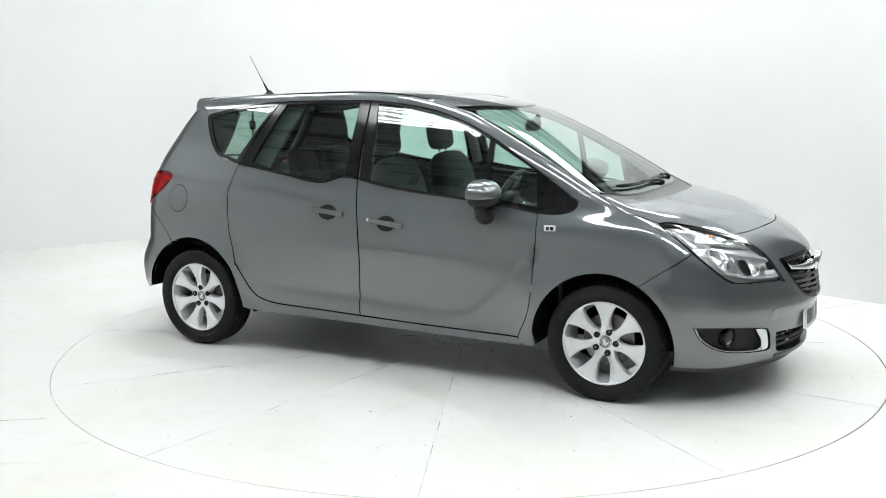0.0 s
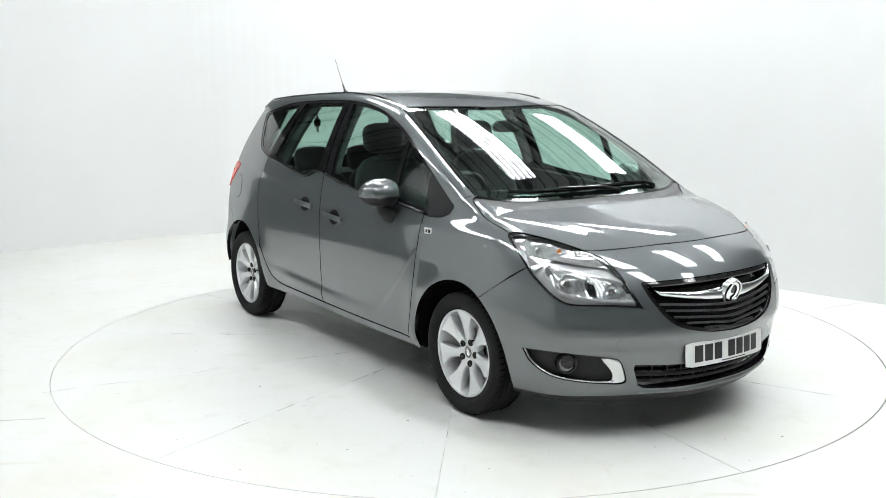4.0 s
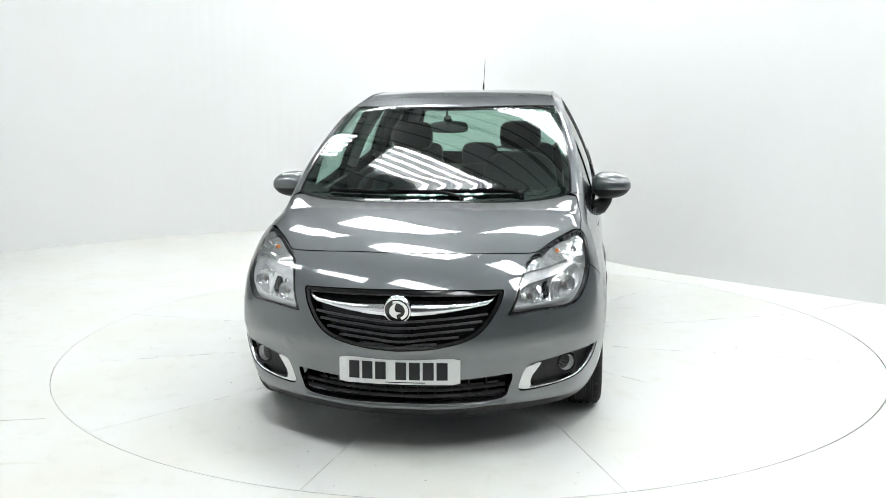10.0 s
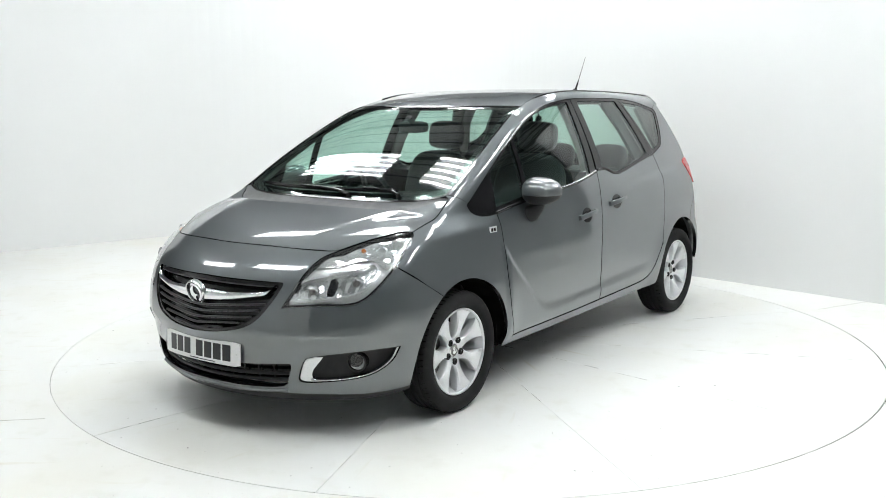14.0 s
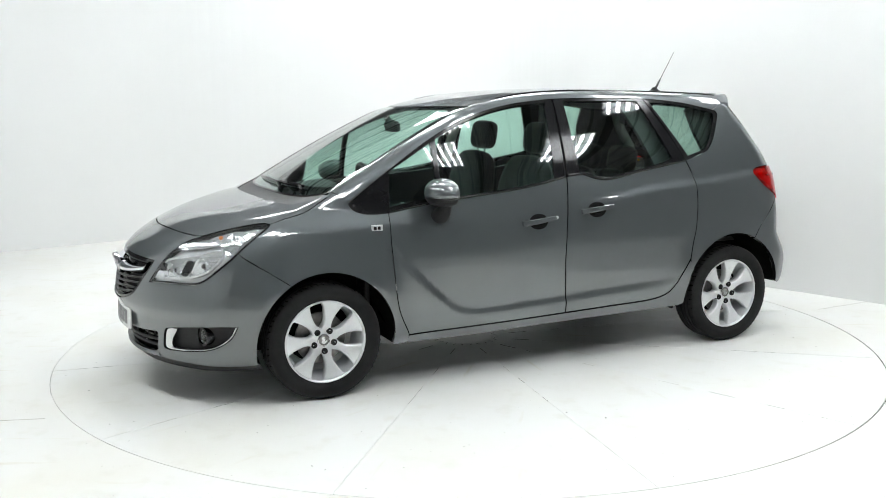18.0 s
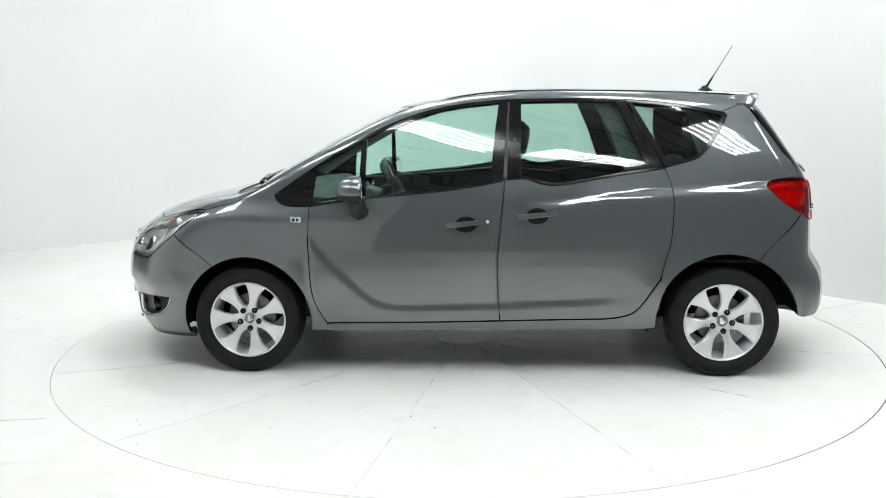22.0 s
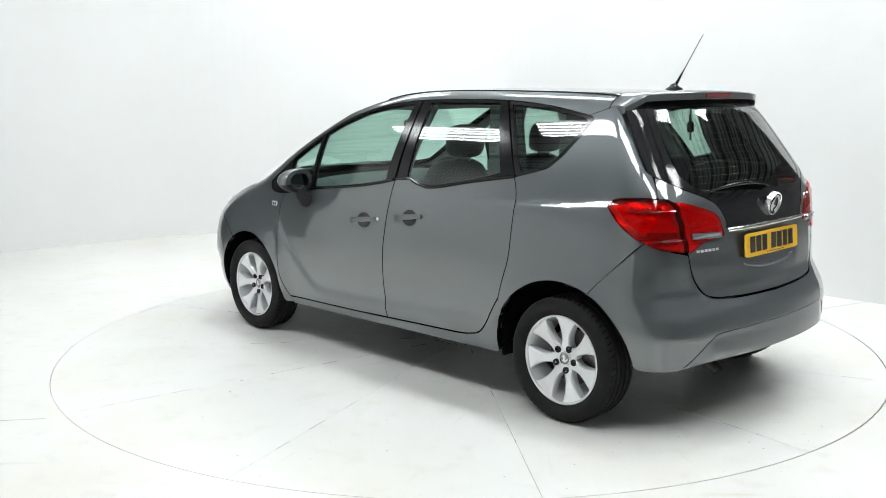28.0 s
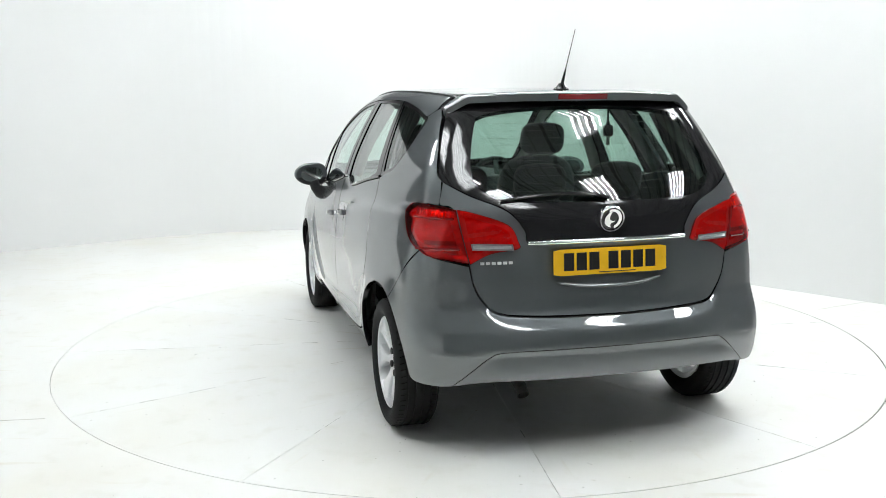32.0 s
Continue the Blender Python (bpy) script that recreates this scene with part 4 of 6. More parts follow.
# headlights
lamp2 = join(lamp_in2, lamp_out2)
for hand in (1, -1):
    hl = panel("headlight", "nose", [lamp2], LENS, car, offset=0.001, depth=0.0, gap=0.0025, hand=hand, label="clear lens headlight with chrome reflectors and black surround")
    panel("headlight_rim", "nose", [lamp2, inset(even(lamp2, 0.012), 0.012)], BLACK_GLOSS, hl, offset=-0.003, depth=0.03, gap=0.002, hand=hand, edge=0.012, step=0.03)
    # bright ring of the main lamp and its bowls
    ring = [(2.103, 0.477, 0.657), (2.065, 0.487, 0.728), (2.025, 0.519, 0.758), (1.926, 0.631, 0.785), (1.825, 0.710, 0.817), (1.801, 0.732, 0.817), (1.803, 0.755, 0.781), (1.846, 0.754, 0.736), (1.891, 0.736, 0.699), (1.968, 0.667, 0.670), (2.06, 0.549, 0.659), (2.103, 0.477, 0.657)]
    ring2 = join(flat("nose", ring), n=5)
    panel("headlight_housing", "nose", [lamp2, inset(even(ring2, 0.010), 0.006)], LAMP_DARK, hl, offset=-0.022, depth=0.0, gap=0.0, edge=0.012, step=0.03, hand=hand)
    panel("bright_surround", "nose", [ring2, inset(even(ring2, 0.010), 0.010)], LAMP_SILVER, hl, offset=-0.006, depth=0.05, gap=0, hand=hand, edge=0.010, step=0.02)
    panel("reflector", "nose", [inset(even(ring2, 0.010), 0.009)], LAMP_BOWL, hl, depth=0.0, gap=0, hand=hand, edge=0.010, step=0.010,
          shape=lambda p: -0.040 + 0.006 * np.sin(p[:, 2] * 48 + p[:, 1] * 22) + 0.005 * np.abs(np.sin(p[:, 1] * 85)))
    upper = [(2.008, 0.509, 0.786), (1.972, 0.534, 0.802), (1.908, 0.611, 0.812), (1.821, 0.714, 0.829), (1.782, 0.781, 0.785), (1.735, 0.783, 0.822), (1.688, 0.765, 0.864), (1.628, 0.760, 0.892), (1.612, 0.742, 0.910), (1.67, 0.695, 0.909), (1.758, 0.637, 0.890), (1.848, 0.588, 0.863), (1.935, 0.538, 0.834), (2.008, 0.509, 0.786)]
    upper2 = join(flat("nose", upper), n=4)
    shade = join(flat("nose", [(1.978, 0.612, 0.758), (1.962, 0.630, 0.760), (1.985, 0.634, 0.700), (2.005, 0.612, 0.690), (1.978, 0.612, 0.758)]), n=4)
    panel("bulb_shade", "nose", [shade], BLACK_GLOSS, hl, offset=-0.026, depth=0.012, gap=0, hand=hand, edge=0.010, step=0.012)
    panel("side_reflector", "nose", [upper2], LAMP_BOWL, hl, depth=0.0, gap=0, hand=hand, edge=0.010, step=0.010,
          shape=lambda p: -0.010 + 0.0015 * np.sin(p[:, 0] * 70) + 0.002 * np.cos(p[:, 2] * 120))
    panel("upper_light_guide", "nose", [inset(even(upper2, 0.010), 0.018)], LENS, hl, depth=0.004, gap=0, hand=hand, edge=0.012, step=0.012, shape=lambda p: -0.006 + 0.001 * np.sin(p[:, 0] * 260))
    c = lift("nose", flat("nose", [(1.80, 0.655, 0.868)]))[0]
    c = (c - gradient(c[None])[0] * 0.012) * (1, hand, 1)
    bm = bmesh.new()
    lathe(bm, [(0.0001, 0.010), (0.008, 0.007), (0.011, 0.0), (0.008, -0.010), (0.0001, -0.012)], 16, Matrix.Translation(c) @ pose(0, 0, 0, 0, 0, -60 * hand))
    part("indicator_bulb", bm, AMBER, hl, "amber indicator bulb", True)
    for (bx, by, bz, br, mat, nm) in ((2.035, 0.550, 0.708, 0.040, LAMP_BOWL, "main_bulb_bowl"), (1.900, 0.695, 0.740, 0.046, LAMP_BOWL, "dip_bulb_bowl"), (1.72, 0.705, 0.868, 0.018, LAMP_SILVER, "indicator_bowl")):
        c = lift("nose", flat("nose", [(bx, by, bz)]))[0]
        nr = gradient(c[None])[0]
        c = (c - nr * (0.028 if br > 0.02 else 0.014)) * (1, hand, 1)
        q = Vector((0.97, 0.22 * hand, 0.08)).normalized().to_track_quat("Y", "Z").to_matrix().to_4x4()
        bm = bmesh.new()
        lathe(bm, [(br, 0.012), (br * 0.98, 0.0), (br * 0.8, -0.018), (br * 0.45, -0.032), (br * 0.3, -0.034), (br * 0.28, -0.012), (br * 0.1, -0.006), (0.0001, -0.005)], 28, Matrix.Translation(c) @ q)
        part(nm, bm, mat, hl, "", True)
        if br > 0.02:
            bm = bmesh.new()
            lathe(bm, [(br * 0.30, -0.012), (br * 0.32, 0.004), (br * 0.2, 0.010), (0.0001, 0.011)], 18, Matrix.Translation(c) @ q)
            part("bulb_cap", bm, STEEL, hl, "", True)

# front wings, doors, sills, rear quarters
corner = lift("roof", [WIND_BASE[-1]])[0]


def flat_bar(bm, pts, half_height, half_depth, hand):
    """A bar with a flat outer face and small chamfers, narrower towards its last point."""
    rings, n = [], len(pts)
    for i, q in enumerate(pts):
        d = (pts[min(i + 1, n - 1)] - pts[max(i - 1, 0)]).normalized()
        out = Vector((0, hand, 0.10)).normalized()
        up = out.cross(d).normalized() * hand
        h = half_height * (1.0 - 0.28 * i / (n - 1)) * (0.8 if i in (0, n - 1) else 1.0)
        w, c = half_depth, 0.004
        section = [(h - c, w), (-h + c, w), (-h, w - c), (-h, -w), (h, -w), (h, w - c)]
        rings.append([bm.verts.new(q + up * a + out * b) for a, b in section])
    for r, t in zip(rings, rings[1:]):
        for k in range(6):
            bm.faces.new((r[k], r[(k + 1) % 6], t[(k + 1) % 6], t[k]))
    bm.faces.new(rings[0])
    bm.faces.new(rings[-1])
    bmesh.ops.recalc_face_normals(bm, faces=bm.faces)


for hand in (1, -1):
    wing = panel("front_wing", "side", [join(HOOD_EDGE, [HOOD_EDGE[-1], (float(corner[0]) + 0.003, float(corner[2]) + 0.002)], [(float(corner[0]) + 0.003, float(corner[2]) + 0.002), (1.195, float(corner[2]) * 0.5 + 0.516), (1.152, 1.026)], [(1.152, 1.026), (1.160, 1.008)], [(1.160, 1.008), (1.14, 0.975), (1.09, 0.955), (1.02, 0.950), (0.958, 0.953)], DOOR_FRONT, [(0.868, 0.303), (0.872, 0.262), (0.938, 0.255)],
                 [(0.938, 0.255), (ARCH_F[0] - 0.362, 0.262)], arch(*ARCH_F, 188, 59, 16), [(1.501, 0.626), (1.612, 0.703), (1.740, 0.793)], [(1.740, 0.793), (1.716, 0.814), (1.65, 0.864), (1.579, 0.911), (1.566, 0.926)])], PAINT, car, hand=hand, edge=0.012, step=0.018, gap=0.0014)
    c = lift("side", [(1.032, 0.882)])[0]
    bm = bmesh.new()
    box(bm, (0.062, 0.006, 0.034), Matrix.Translation((c[0], c[1] * hand, c[2])) @ pose(0, 0, 0, 3 * hand, 0, -4 * hand), 0.004)
    bd = part("side_badge", bm, ALLOY, wing, "small chrome side badge")
    bm = bmesh.new()
    for dx in (-0.011, 0.011):
        box(bm, (0.016, 0.003, 0.018), Matrix.Translation((c[0] + dx, (c[1] + 0.003) * hand, c[2])) @ pose(0, 0, 0, 3 * hand, 0, -4 * hand), 0.002)
    part("badge_shape", bm, BLACK_GLOSS, bd)

    fd = panel("front_door", "side", [join(BELT_FRONT, [BELT_FRONT[-1], B_LINE[0]], B_LINE, [B_LINE[-1], (0.2, 0.315), (0.55, 0.308), DOOR_FRONT[-1]], list(reversed(DOOR_FRONT)))], PAINT, car, hand=hand, step=0.018, edge=0.018, gap=0.0034)
    rd = panel("rear_door", "side", [join([B_LINE[0], BELT_REAR[0]], BELT_REAR, DOOR_REAR, DOOR_REAR_LOW, [DOOR_REAR_LOW[-1], (-0.42, 0.333), B_LINE[-1]], list(reversed(B_LINE)))], PAINT, car, hand=hand, step=0.02, edge=0.018, gap=0.0034)
    sill = panel("sill", "side", [join([(0.87, 0.300), (0.55, 0.305), (0.2, 0.312), (-0.42, 0.330), (-0.66, 0.335)], [(-0.66, 0.335), (-0.744, 0.344), (-0.818, 0.368), (-0.87, 0.419), (-0.918, 0.493), (-0.965, 0.565)], [(-0.965, 0.565)] + arch_rear(32, -5, 6), [arch_rear(32, -5, 6)[-1], (-0.80, 0.273), (-0.1, 0.264), (0.5, 0.252), (0.87, 0.25)], [(0.87, 0.25), (0.87, 0.300)])], PAINT, car, hand=hand, edge=0.02)
    panel("sill_underside", "side", [[(0.92, 0.256), (0.5, 0.259), (-0.1, 0.271), (-0.92, 0.29), (-0.92, 0.272), (0.92, 0.246)]], BLACK_TRIM_SHADE, sill, offset=-0.02, depth=0.25, hand=hand)
    lamp_front = [(-1.532, 1.055), (-1.60, 0.987), (-1.684, 0.929), (-1.725, 0.908)]
    quarter = panel("rear_quarter_panel", "side", [join(list(reversed(WIN_REAR)), [WIN_REAR[0], (-1.40, 1.487), (-1.435, 1.492)], [(-1.435, 1.492), (-1.478, 1.452), (-1.513, 1.405), (-1.569, 1.335), (-1.645, 1.226), (-1.685, 1.193)], [(-1.685, 1.193), (-1.715, 1.14), (-1.733, 1.094)],
                          [(-1.733, 1.094), (-1.68, 1.098), (-1.601, 1.094), (-1.545, 1.080), (-1.532, 1.055)], lamp_front, [lamp_front[-1], (-1.622, 0.799), (-1.536, 0.715), (-1.487, 0.659)],
                          arch_rear(118.5, 26, 14), list(reversed(DOOR_REAR)), n=5)], PAINT, car, hand=hand, edge=0.014, step=0.02, gap=0.0018)

    # roof rail and A-pillar
    low3 = [tuple(p) for p in lift("side", rounded(WIN_TOP, 3))]
    up = WIND_SIDE + ROOF_SIDE[1:]
    up3 = [tuple(p) for p in lift("roof", rounded(up, 3))]
    rail = join(flat("arc", low3), [flat("arc", low3[-1:])[0], flat("arc", [tuple(lift("side", [(-1.40, 1.487)])[0])])[0], flat("arc", up3[-1:])[0]], list(reversed(flat("arc", up3))), [flat("arc", up3[:1])[0], flat("arc", low3[:1])[0]], n=1)
    panel("roof_rail", "arc", [rail], PAINT, car, hand=hand, gap=0.0012, step=0.018, edge=0.010)
    panel("cant_rail_lining", "arc", [rail], LINING, car, hand=hand, gap=-0.006, step=0.05, edge=0.03, offset=-0.030, depth=0.0)

    # glass and black frames
    front_glass = join([(0.925, 1.163), (0.833, 1.215), (0.67, 1.308)], [(0.67, 1.308), (0.675, 1.20), (0.683, 1.026)], [(0.683, 1.026), (0.80, 1.008), (0.945, 0.985)], [(0.945, 0.985), (0.925, 1.163)], n=4)
    door_glass = join([(0.640, 1.325), (0.514, 1.383), (0.38, 1.432), (0.261, 1.464), (0.12, 1.490), (-0.02, 1.505), (-0.090, 1.511)], [(-0.090, 1.511), (-0.068, 1.35), (-0.042, 1.087)], [(-0.042, 1.087), (0.20, 1.052), (0.51, 1.022), (0.645, 1.007)], [(0.645, 1.007), (0.646, 1.15), (0.640, 1.325)], n=4)
    rear_glass = join([(-0.215, 1.515), (-0.45, 1.517), (-0.735, 1.512)], [(-0.735, 1.512), (-0.80, 1.37), (-0.885, 1.175)], [(-0.885, 1.175), (-0.723, 1.135), (-0.446, 1.090), (-0.345, 1.090), (-0.285, 1.107), (-0.215, 1.120)], [(-0.215, 1.120), (-0.212, 1.3), (-0.215, 1.515)], n=4)
    quarter_glass = join([(-0.825, 1.505), (-1.063, 1.484), (-1.285, 1.443)], [(-1.285, 1.443), (-1.305, 1.43), (-1.295, 1.40), (-1.225, 1.292), (-1.175, 1.237), (-1.13, 1.215), (-1.012, 1.186)], [(-1.012, 1.186), (-0.92, 1.34), (-0.825, 1.505)], n=4)
    front_frame = join([(1.160, 1.008)] + WIN_TOP[1:10] + [(-0.142, 1.529)], [(-0.142, 1.529), (-0.13, 1.35), (-0.115, 1.094)], list(reversed(BELT_FRONT)), [(0.958, 0.953), (1.02, 0.950), (1.09, 0.955), (1.14, 0.975), (1.160, 1.008)], n=4)
    rear_frame = join([(-0.150, 1.530), (-0.45, 1.533), (-0.782, 1.527)], [(-0.782, 1.527), (-0.87, 1.37), (-0.985, 1.155)], list(reversed(BELT_REAR)), [(-0.135, 1.098), (-0.142, 1.35), (-0.150, 1.530)], n=4)
    quarter_frame = join([(-0.790, 1.526), (-1.063, 1.501), (-1.31, 1.455)], WIN_REAR, [(-0.985, 1.157), (-0.88, 1.37), (-0.790, 1.526)], n=4)
    ff = panel("window_frame", "side", [front_frame, front_glass, door_glass], BLACK_TRIM_SHADE, fd, hand=hand, gap=0.001, step=0.04, edge=0.012, offset=-0.002, label="satin black window frame and door pillar")
    rf = panel("window_frame", "side", [rear_frame, rear_glass], BLACK_TRIM_SHADE, rd, hand=hand, gap=0.001, step=0.04, edge=0.02, offset=-0.002, label="satin black window frame and door pillar")
    qf = panel("window_frame", "side", [quarter_frame, quarter_glass], BLACK_GLOSS, quarter, hand=hand, gap=0.001, step=0.04, edge=0.02, offset=-0.003)
    for loop_, own in ((front_glass, fd), (door_glass, fd), (rear_glass, rd)):
        panel("window_pane", "side", [loop_], GLASS, own, hand=hand, gap=-0.004, offset=-0.007, depth=0.0, label="green tinted side glass")
    panel("quarter_pane", "side", [quarter_glass], GLASS_REAR, quarter, hand=hand, gap=-0.004, offset=-0.007, depth=0.0, label="tinted rear quarter glass")
    # weather strips along the belt
    for line, own in ((BELT_FRONT[:-1] + [(-0.11, 1.093)], fd), (BELT_REAR, rd)):
        p = lift("side", rounded([(x, z + 0.006) for x, z in line], 4))
        p = p + gradient(p) * 0.002
        bm = bmesh.new()
        tube(bm, [tuple(q * (1, hand, 1)) for q in p], 0.0075, 8)
        part("weather_strip", bm, BLACK_TRIM_SHADE, own, "", True)

    # door handles: flat black patch painted for the cup's shade, bar, lock
    for (hx, hz, own, flip) in ((0.088, 0.862, fd, 1), (-0.298, 0.907, rd, 1)):
        cup = [(hx + 0.060 * math.cos(a), hz - 0.002 + 0.043 * math.sin(a)) for a in (2 * math.pi * k / 24 for k in range(24))]
        panel("handle_cup_shade", "side", [cup], BLACK_GLOSS, own, hand=hand, gap=0, step=0.015, edge=0.012, depth=0.0, offset=0.0012)
        p = lift("side", [(hx + 0.105, hz - 0.010), (hx + 0.07, hz - 0.006), (hx, hz + 0.001), (hx - 0.07, hz + 0.009), (hx - 0.105, hz + 0.013)])
        p = p + gradient(p) * np.array([0.010, 0.017, 0.021, 0.018, 0.011])[:, None]
        v = np.array(rounded([tuple(q) for q in p], 4)) * (1, hand, 1)
        bm = bmesh.new()
        flat_bar(bm, [Vector(q) for q in v], 0.0165, 0.0085, hand)
        part("door_handle", bm, PAINT, own, "body-coloured pull handle", True)
        if own is fd:
            c = lift("side", [(hx - 0.118, hz + 0.014)])[0]
            bm = bmesh.new()
            lathe(bm, [(0.0095, -0.004), (0.0095, 0.004), (0.007, 0.0055), (0.0001, 0.0058)], 16, Matrix.Translation((c[0], c[1] * hand, c[2])) @ pose(0, 0, 0, 0, 0, 0 if hand > 0 else 180))
            part("door_lock", bm, ALLOY, own, "round silver door lock", True)

    # door mirror
    M = Matrix.Translation((0.672, 0.922 * hand, 1.052)) @ pose(0, 0, 0, 0, 0, 6 * hand)
    bm = bmesh.new()
    bmesh.ops.create_uvsphere(bm, u_segments=36, v_segments=20, radius=1)
    for q in bm.verts:
        x, y, z = q.co
        e = 0.78
        q.co = Vector((math.copysign(abs(x) ** 0.9, x) * (0.112 if x > 0 else 0.052), math.copysign(abs(y) ** e, y) * 0.108, math.copysign(abs(z) ** 0.92, z) * 0.074 * (1 - 0.18 * y * hand)))
        if x < -0.35:
            q.co.x = -0.052 * 0.42
    top_half = bm.copy()
    bmesh.ops.bisect_plane(top_half, geom=top_half.verts[:] + top_half.edges[:] + top_half.faces[:], plane_co=(0, 0, -0.018), plane_no=(0, 0, 1), clear_inner=True)
    bmesh.ops.bisect_plane(bm, geom=bm.verts[:] + bm.edges[:] + bm.faces[:], plane_co=(0, 0, -0.020), plane_no=(0, 0, 1), clear_outer=True)
    bmesh.ops.scale(bm, vec=(0.985, 0.985, 0.985), verts=bm.verts)
    bmesh.ops.transform(top_half, matrix=M, verts=top_half.verts)
    bmesh.ops.transform(bm, matrix=M, verts=bm.verts)
    mirror = part("door_mirror", top_half, PAINT, fd, "grey painted door mirror with black base", True)
    part("mirror_base", bm, PLASTIC, mirror, "", True)
    bm = bmesh.new()
    v = prism(bm, [(0.072 * math.cos(a) * abs(math.cos(a)) ** -0.2 if abs(math.cos(a)) > 1e-3 else 0, 0.047 * math.sin(a)) for a in (2 * math.pi * k / 24 for k in range(24))], 0, 0.003, M @ pose(-0.0235, 0, 0, 90, 0, -90))
    part("mirror_glass", bm, MIRROR, mirror)
    bm = bmesh.new()
    tube(bm, [(0.675, 0.835 * hand, 0.925), (0.672, 0.865 * hand, 0.935), (0.67, 0.893 * hand, 0.965), (0.67, 0.908 * hand, 1.012)], [0.055, 0.050, 0.038, 0.036], 14, flat=0.9)
    part("mirror_foot", bm, PLASTIC, mirror, "", True)

# fuel flap
c = lift("side", [(-1.445, 0.935)])[0]
nr = Vector(gradient(c[None])[0])
ring = [(-1.445 + 0.078 * math.cos(a), 0.935 + 0.082 * math.sin(a)) for a in (2 * math.pi * k / 32 for k in range(32))]
panel("fuel_flap", "side", [ring], PAINT, car, hand=-1, gap=0, step=0.03, offset=0.0015, depth=0.004)
panel("fuel_flap_gap", "side", [inset(ring, -0.003)], BLACK_TRIM_SHADE, car, hand=-1, gap=0, step=0.03, offset=0.0004, depth=0.003)

# tailgate
GLASS_LOW = [(0.0, 0.938), (0.20, 0.937), (0.352, 0.937), (0.37, 0.985), (0.413, 1.048), (0.465, 1.086), (0.578, 1.132), (0.676, 1.187)]
GLASS_SIDE = [(0.676, 1.187), (0.685, 1.215), (0.653, 1.335), (0.622, 1.42), (0.590, 1.500)]
GATE_SIDE = [(0.676, 1.187), (0.693, 1.135), (0.702, 1.096), (0.656, 1.080), (0.634, 0.976), (0.603, 0.845), (0.585, 0.76), (0.548, 0.695), (0.49, 0.648), (0.342, 0.634), (0.0, 0.628)]
tailgate = panel("tailgate", "rear", [across(join(GLASS_LOW, GATE_SIDE))], PAINT, car, step=0.04, edge=0.02,
                 shape=lambda p: -0.016 * np.clip(1 - ((p[:, 1]) / 0.30) ** 6, 0, 1) * np.clip(1 - ((p[:, 2] - 0.85) / 0.095) ** 6, 0, 1))
outer = across(join(GLASS_LOW, GLASS_SIDE, [(0.590, 1.500), (0.45, 1.532), (0.2, 1.546), (0.0, 1.548)]))
pane = across(join([(0.0, 1.105), (0.30, 1.105), (0.44, 1.115), (0.52, 1.150), (0.555, 1.195)], [(0.555, 1.195), (0.548, 1.267), (0.522, 1.36), (0.488, 1.45)], [(0.488, 1.45), (0.40, 1.475), (0.2, 1.495), (0.0, 1.50)]))
black = panel("rear_window_surround", "rear", [outer, pane], BLACK_GLOSS, tailgate, offset=-0.001, edge=0.02, label="gloss black tailgate panel")
rear_window = panel("rear_window", "rear", [pane], GLASS_REAR, tailgate, offset=-0.002, depth=0.0, gap=-0.002, label="dark tinted heated rear window")
for k in range(11):
    z = 1.15 + k * 0.031
    w = 0.50 - 0.1 * (z - 1.15)
    p = lift("rear", [(w * (i / 8 - 1), z) for i in range(17)])
    p = p - gradient(p) * 0.004
    bm = bmesh.new()
    tube(bm, [tuple(q) for q in p], 0.0006, 4)
    part("heater_wire", bm, STEEL, rear_window)
strip("chrome_strip", "rear", [(-0.362, 0.948), (-0.2, 0.949), (0, 0.950), (0.2, 0.949), (0.362, 0.948)], [(-0.362, 0.926), (-0.2, 0.927), (0, 0.928), (0.2, 0.927), (0.362, 0.926)], CHROME, tailgate, 0.002, 0.010, "chrome strip above the rear number plate")
emblem(tailgate, (-1.921, 0, 1.030), 0.058, pose(0, 0, 0, 0, 0, 90) @ pose(0, 0, 0, -14, 0, 0))
number_plate(tailgate, "rear_number_plate", -1.915, 0.853, -1, YELLOW_PLATE, -4, "yellow reflective number plate with black bars")
strip("handle_recess", "rear", [(-0.24, 0.772), (-0.12, 0.757), (0, 0.753), (0.12, 0.757), (0.24, 0.772)], [(-0.22, 0.758), (-0.12, 0.740), (0, 0.735), (0.12, 0.740), (0.22, 0.758)], PAINT, tailgate, -0.002, 0.006)
# model name: a row of small bright bars
for k in range(6):
    c = lift("rear", [(0.55 - 0.023 * k, 0.856 + 0.0005 * k)])[0]
    nr = Vector(gradient(c[None])[0])
    bm = bmesh.new()
    box(bm, (0.017, 0.003, 0.012), Matrix.Translation(Vector(c) + nr * 0.002) @ nr.to_track_quat("Y", "Z").to_matrix().to_4x4(), 0.001)
    part("model_name_bar", bm, ALLOY, tailgate)

